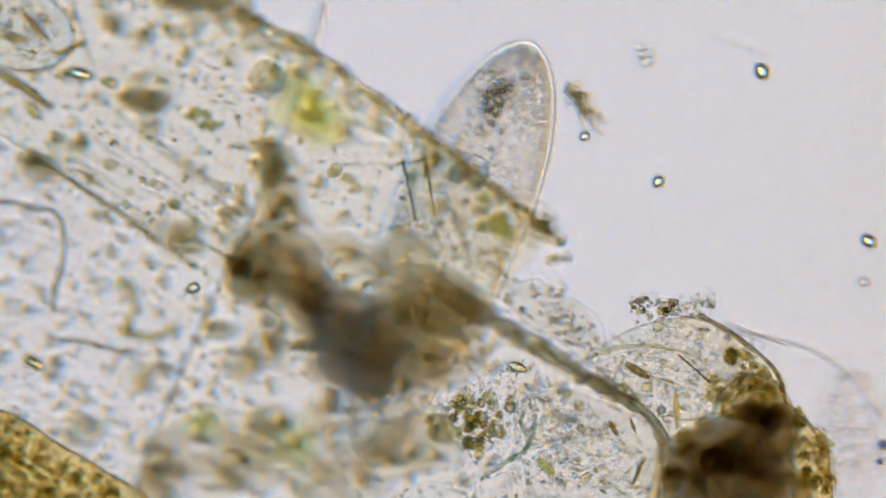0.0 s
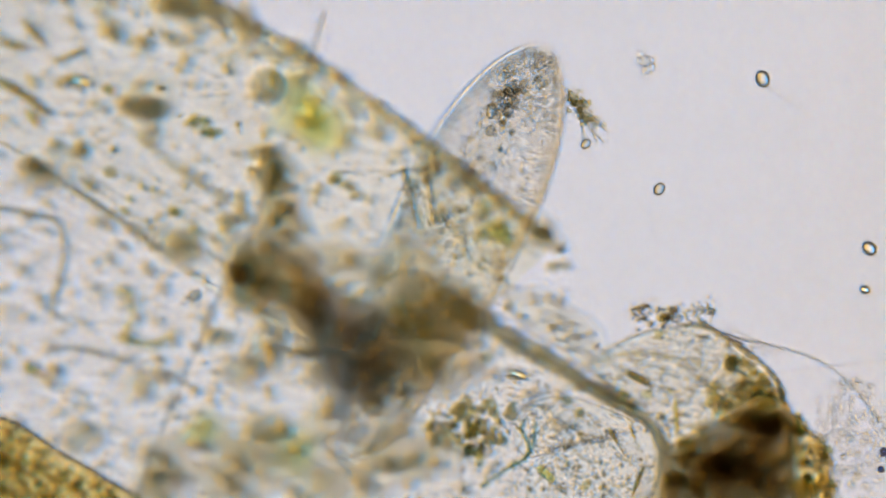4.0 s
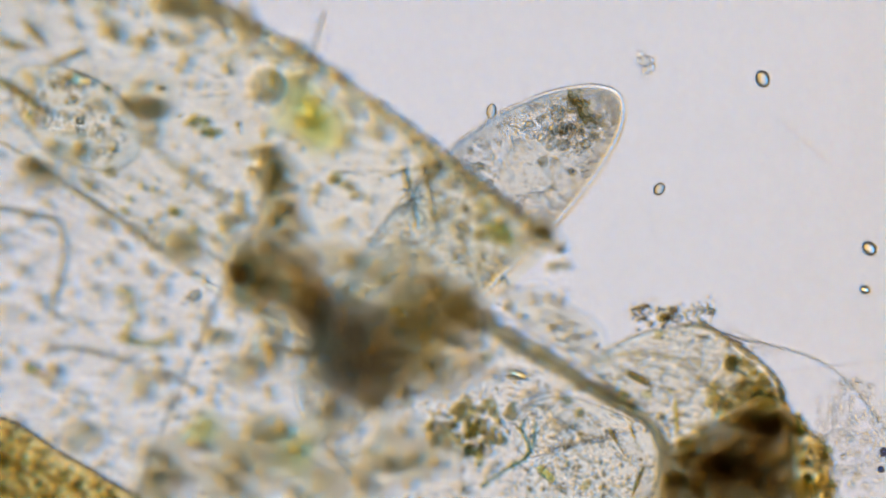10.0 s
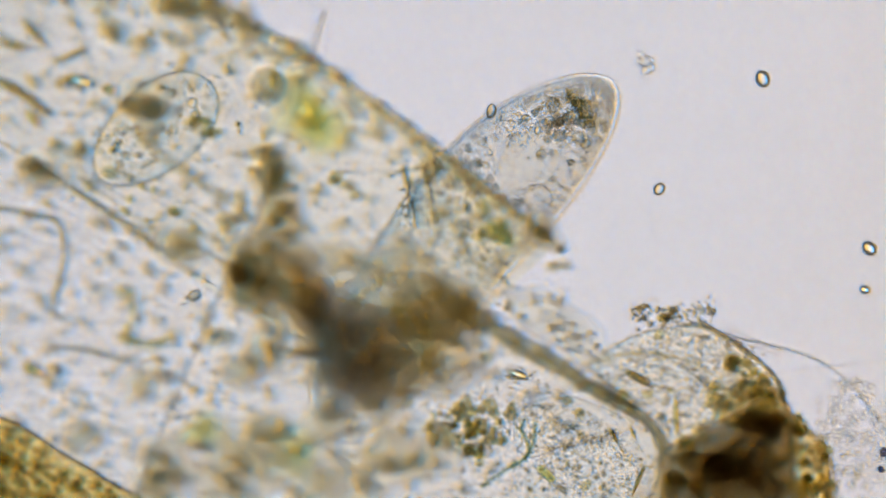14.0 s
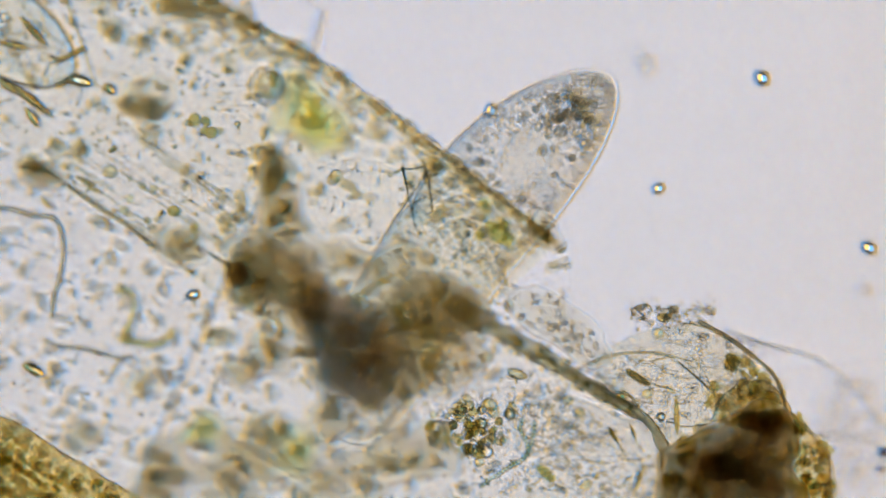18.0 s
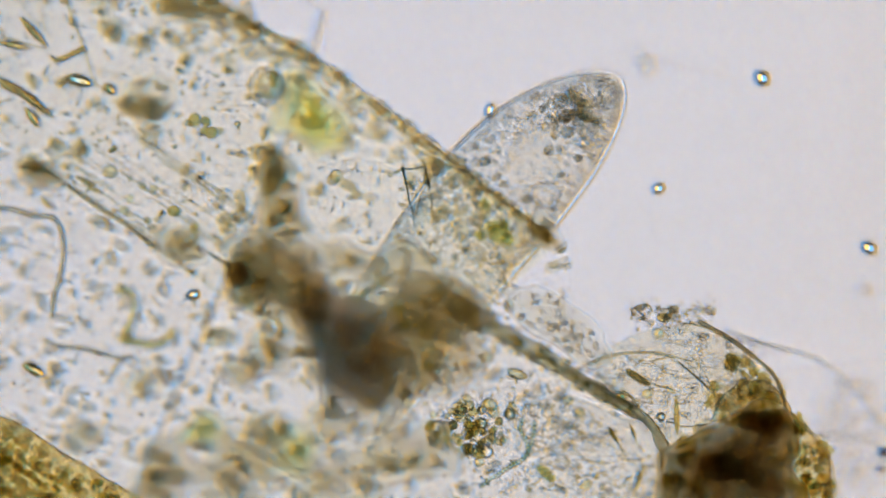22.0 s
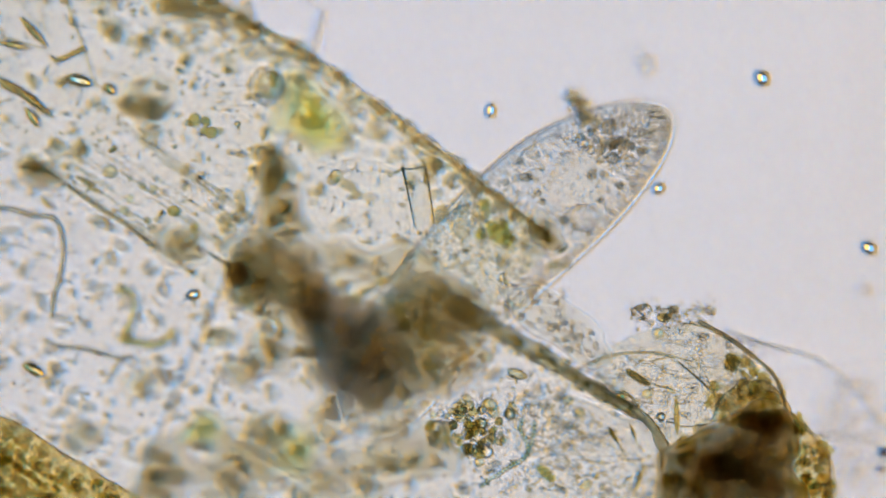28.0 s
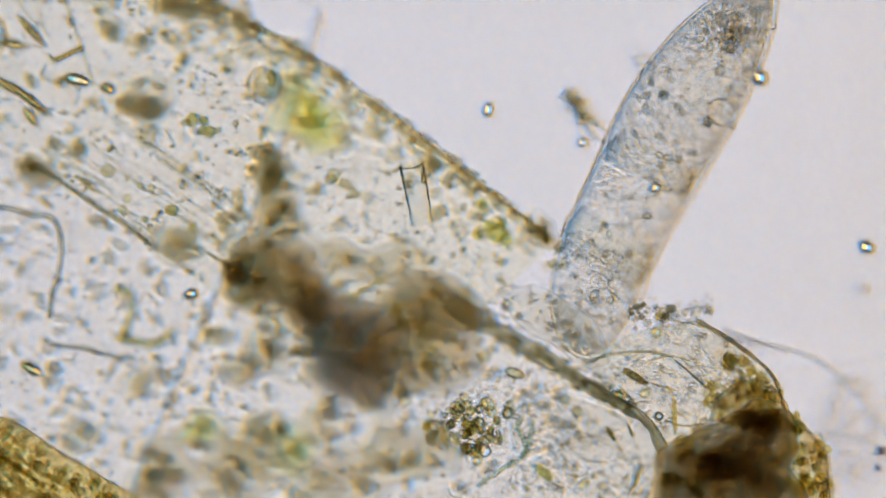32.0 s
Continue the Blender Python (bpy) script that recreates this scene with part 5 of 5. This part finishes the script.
# ---- what moves ----
def motions():
    def heading(t, u, v, angle, turned=0.0):
        depth = 0.735 - 0.2 * min(max((t - 13.5) / 3.3, 0.0), 1.0)
        roll = -85 * (1 - min(max((t - 5.8) / 1.5, 0.0), 1.0)) + turned
        return t, Matrix.Translation(at(u, v, depth)) @ pose(0, 0, 0, 0, 0, -angle) @ pose(0, 0, 0, 0, roll, 0)

    def tip_at(t, u, v, angle, turned):
        """The same from the place of the tip."""
        a = radians(angle)
        return heading(t, u - 400 * math.sin(a), v + 400 * math.cos(a), angle, turned)

    walk(ciliate, [heading(*r) for r in (
        (0.0, 788, 458, 22), (1.0, 789, 458, 22), (1.5, 793, 463, 25), (2.0, 790, 477, 32.5), (2.5, 795, 461, 28), (3.0, 794, 449, 25), (3.5, 792, 446, 25),
        (5.5, 801, 421, 27), (6.0, 803, 420, 28.5), (6.3, 793, 437, 31), (6.5, 782, 457, 34), (6.8, 758, 476, 41), (7.0, 742, 475, 46), (7.5, 778, 465, 48), (8.0, 786, 443, 44), (9.0, 787, 434, 42),
        (11.0, 801, 436, 41), (13.0, 800, 433, 39), (14.5, 805, 433, 37), (17.0, 808, 434, 36), (19.0, 815, 430, 36), (23.0, 822, 430, 37), (24.5, 829, 426, 37.5), (25.5, 842, 427, 40),
        (27.5, 873, 450, 43.5), (28.0, 877, 452, 44), (29.0, 893, 443, 45), (30.0, 910, 419, 45.5))] + [tip_at(*r) for r in (
        (30.5, 1138, 60, 31, 5), (30.8, 1212, -90, 23, 15), (31.0, 1176, -70, 14.5, 36), (31.2, 1258, -34, 22, 25), (31.5, 1424, 95, 46.5, 45), (31.8, 1350, 100, 41.5, 24), (32.0, 1328, -48, 26, 24))])
    bends = (
        (0.0, 0, 0, 0, 0), (29.5, 0, 0, 0, 0), (30.0, 0, 2, 0, 0), (30.5, 10, 10, 0, 2), (30.8, 10, 8, 10, 9), (31.0, 30, 17, 62, -8), (31.2, 36, 2, 35, 1), (31.5, 41, 4, 49, -12), (31.8, 16, -1, 55, -4), (32.0, 5, 2, 50, -6))
    first, second = BODY / 2 - JOINT_FORE, BODY / 2 - JOINT_HIND

    def turned_at(y, slide, bend):
        """A lobe slides into the one before it and bends at the joint."""
        return Matrix.Translation((0, y * K, 0)) @ pose(0, 0, 0, 0, 0, -bend) @ Matrix.Translation((0, (slide - y) * K, 0))

    def unrolled(t):
        """The bends lie in the plane of the slide, whichever way the body is rolled."""
        return pose(0, 0, 0, 0, {30.5: 5, 30.8: 15, 31.0: 36, 31.2: 25, 31.5: 45, 31.8: 24, 32.0: 24}.get(t, 0), 0)

    walk(mid, [(t, unrolled(t).inverted() @ turned_at(first, s1, b1) @ unrolled(t)) for t, s1, b1, s2, b2 in bends])
    walk(hind, [(t, unrolled(t).inverted() @ turned_at(first, s1, b1) @ turned_at(second, s2, b2) @ unrolled(t)) for t, s1, b1, s2, b2 in bends])
    walk(small, [(t, Matrix.Translation(at(u, v, 0.75)) @ Matrix.Rotation(radians(-a), 4, "Z")) for t, u, v, a in (
        (0.0, 5, 52, 20), (0.6, 2, 40, 20), (1.5, -40, 10, 15), (3.5, -200, -40, 20), (6.0, -260, 0, 30), (7.5, -90, 60, 45), (8.2, 5, 130, 52), (8.6, 40, 165, 50), (9.0, 72, 195, 45),
        (9.5, 105, 205, 38), (10.0, 132, 205, 33), (10.5, 150, 205, 33), (11.0, 192, 232, 38), (11.5, 235, 257, 42), (12.0, 272, 292, 42), (12.5, 300, 298, 36), (13.0, 290, 278, 20),
        (13.5, 270, 255, -15), (14.0, 273, 230, -40), (14.5, 228, 224, -72), (15.5, 185, 205, -110), (16.5, 132, 175, -140), (17.0, 100, 135, -142), (17.5, 55, 92, -142), (18.0, 20, 62, -145),
        (18.5, -5, 45, -150), (19.0, -20, 40, -150), (21.0, -150, 0, -160), (27.0, -260, 0, -170), (31.0, -160, 40, -175), (32.0, -116, 62, -178))])
    walk(thread, [(t, Matrix.Translation(at(u, v, 0.74)) @ Matrix.Rotation(radians(-a), 4, "Z")) for t, u, v, a in (
        (0.0, 1305, 94, 20), (1.0, 1470, 163, 40), (2.0, 1475, 170, 38), (3.5, 1420, 170, 36), (5.5, 1300, 250, 40), (7.0, 1210, 310, 45), (8.0, 1175, 355, 48), (9.0, 1337, 275, 60), (9.5, 1378, 243, 45),
        (10.0, 1420, 250, 43), (11.0, 1448, 245, 50), (12.0, 1272, 98, 42), (13.0, 1180, -20, 45), (14.5, 1300, -120, 60), (19.0, 1345, -60, 75), (21.0, 1328, 150, 75), (21.5, 1300, 160, 68), (22.0, 1226, 124, 16), (22.4, 1120, 40, 20), (23.5, 1000, -200, 45), (32.0, 1000, -200, 45))])


motions()
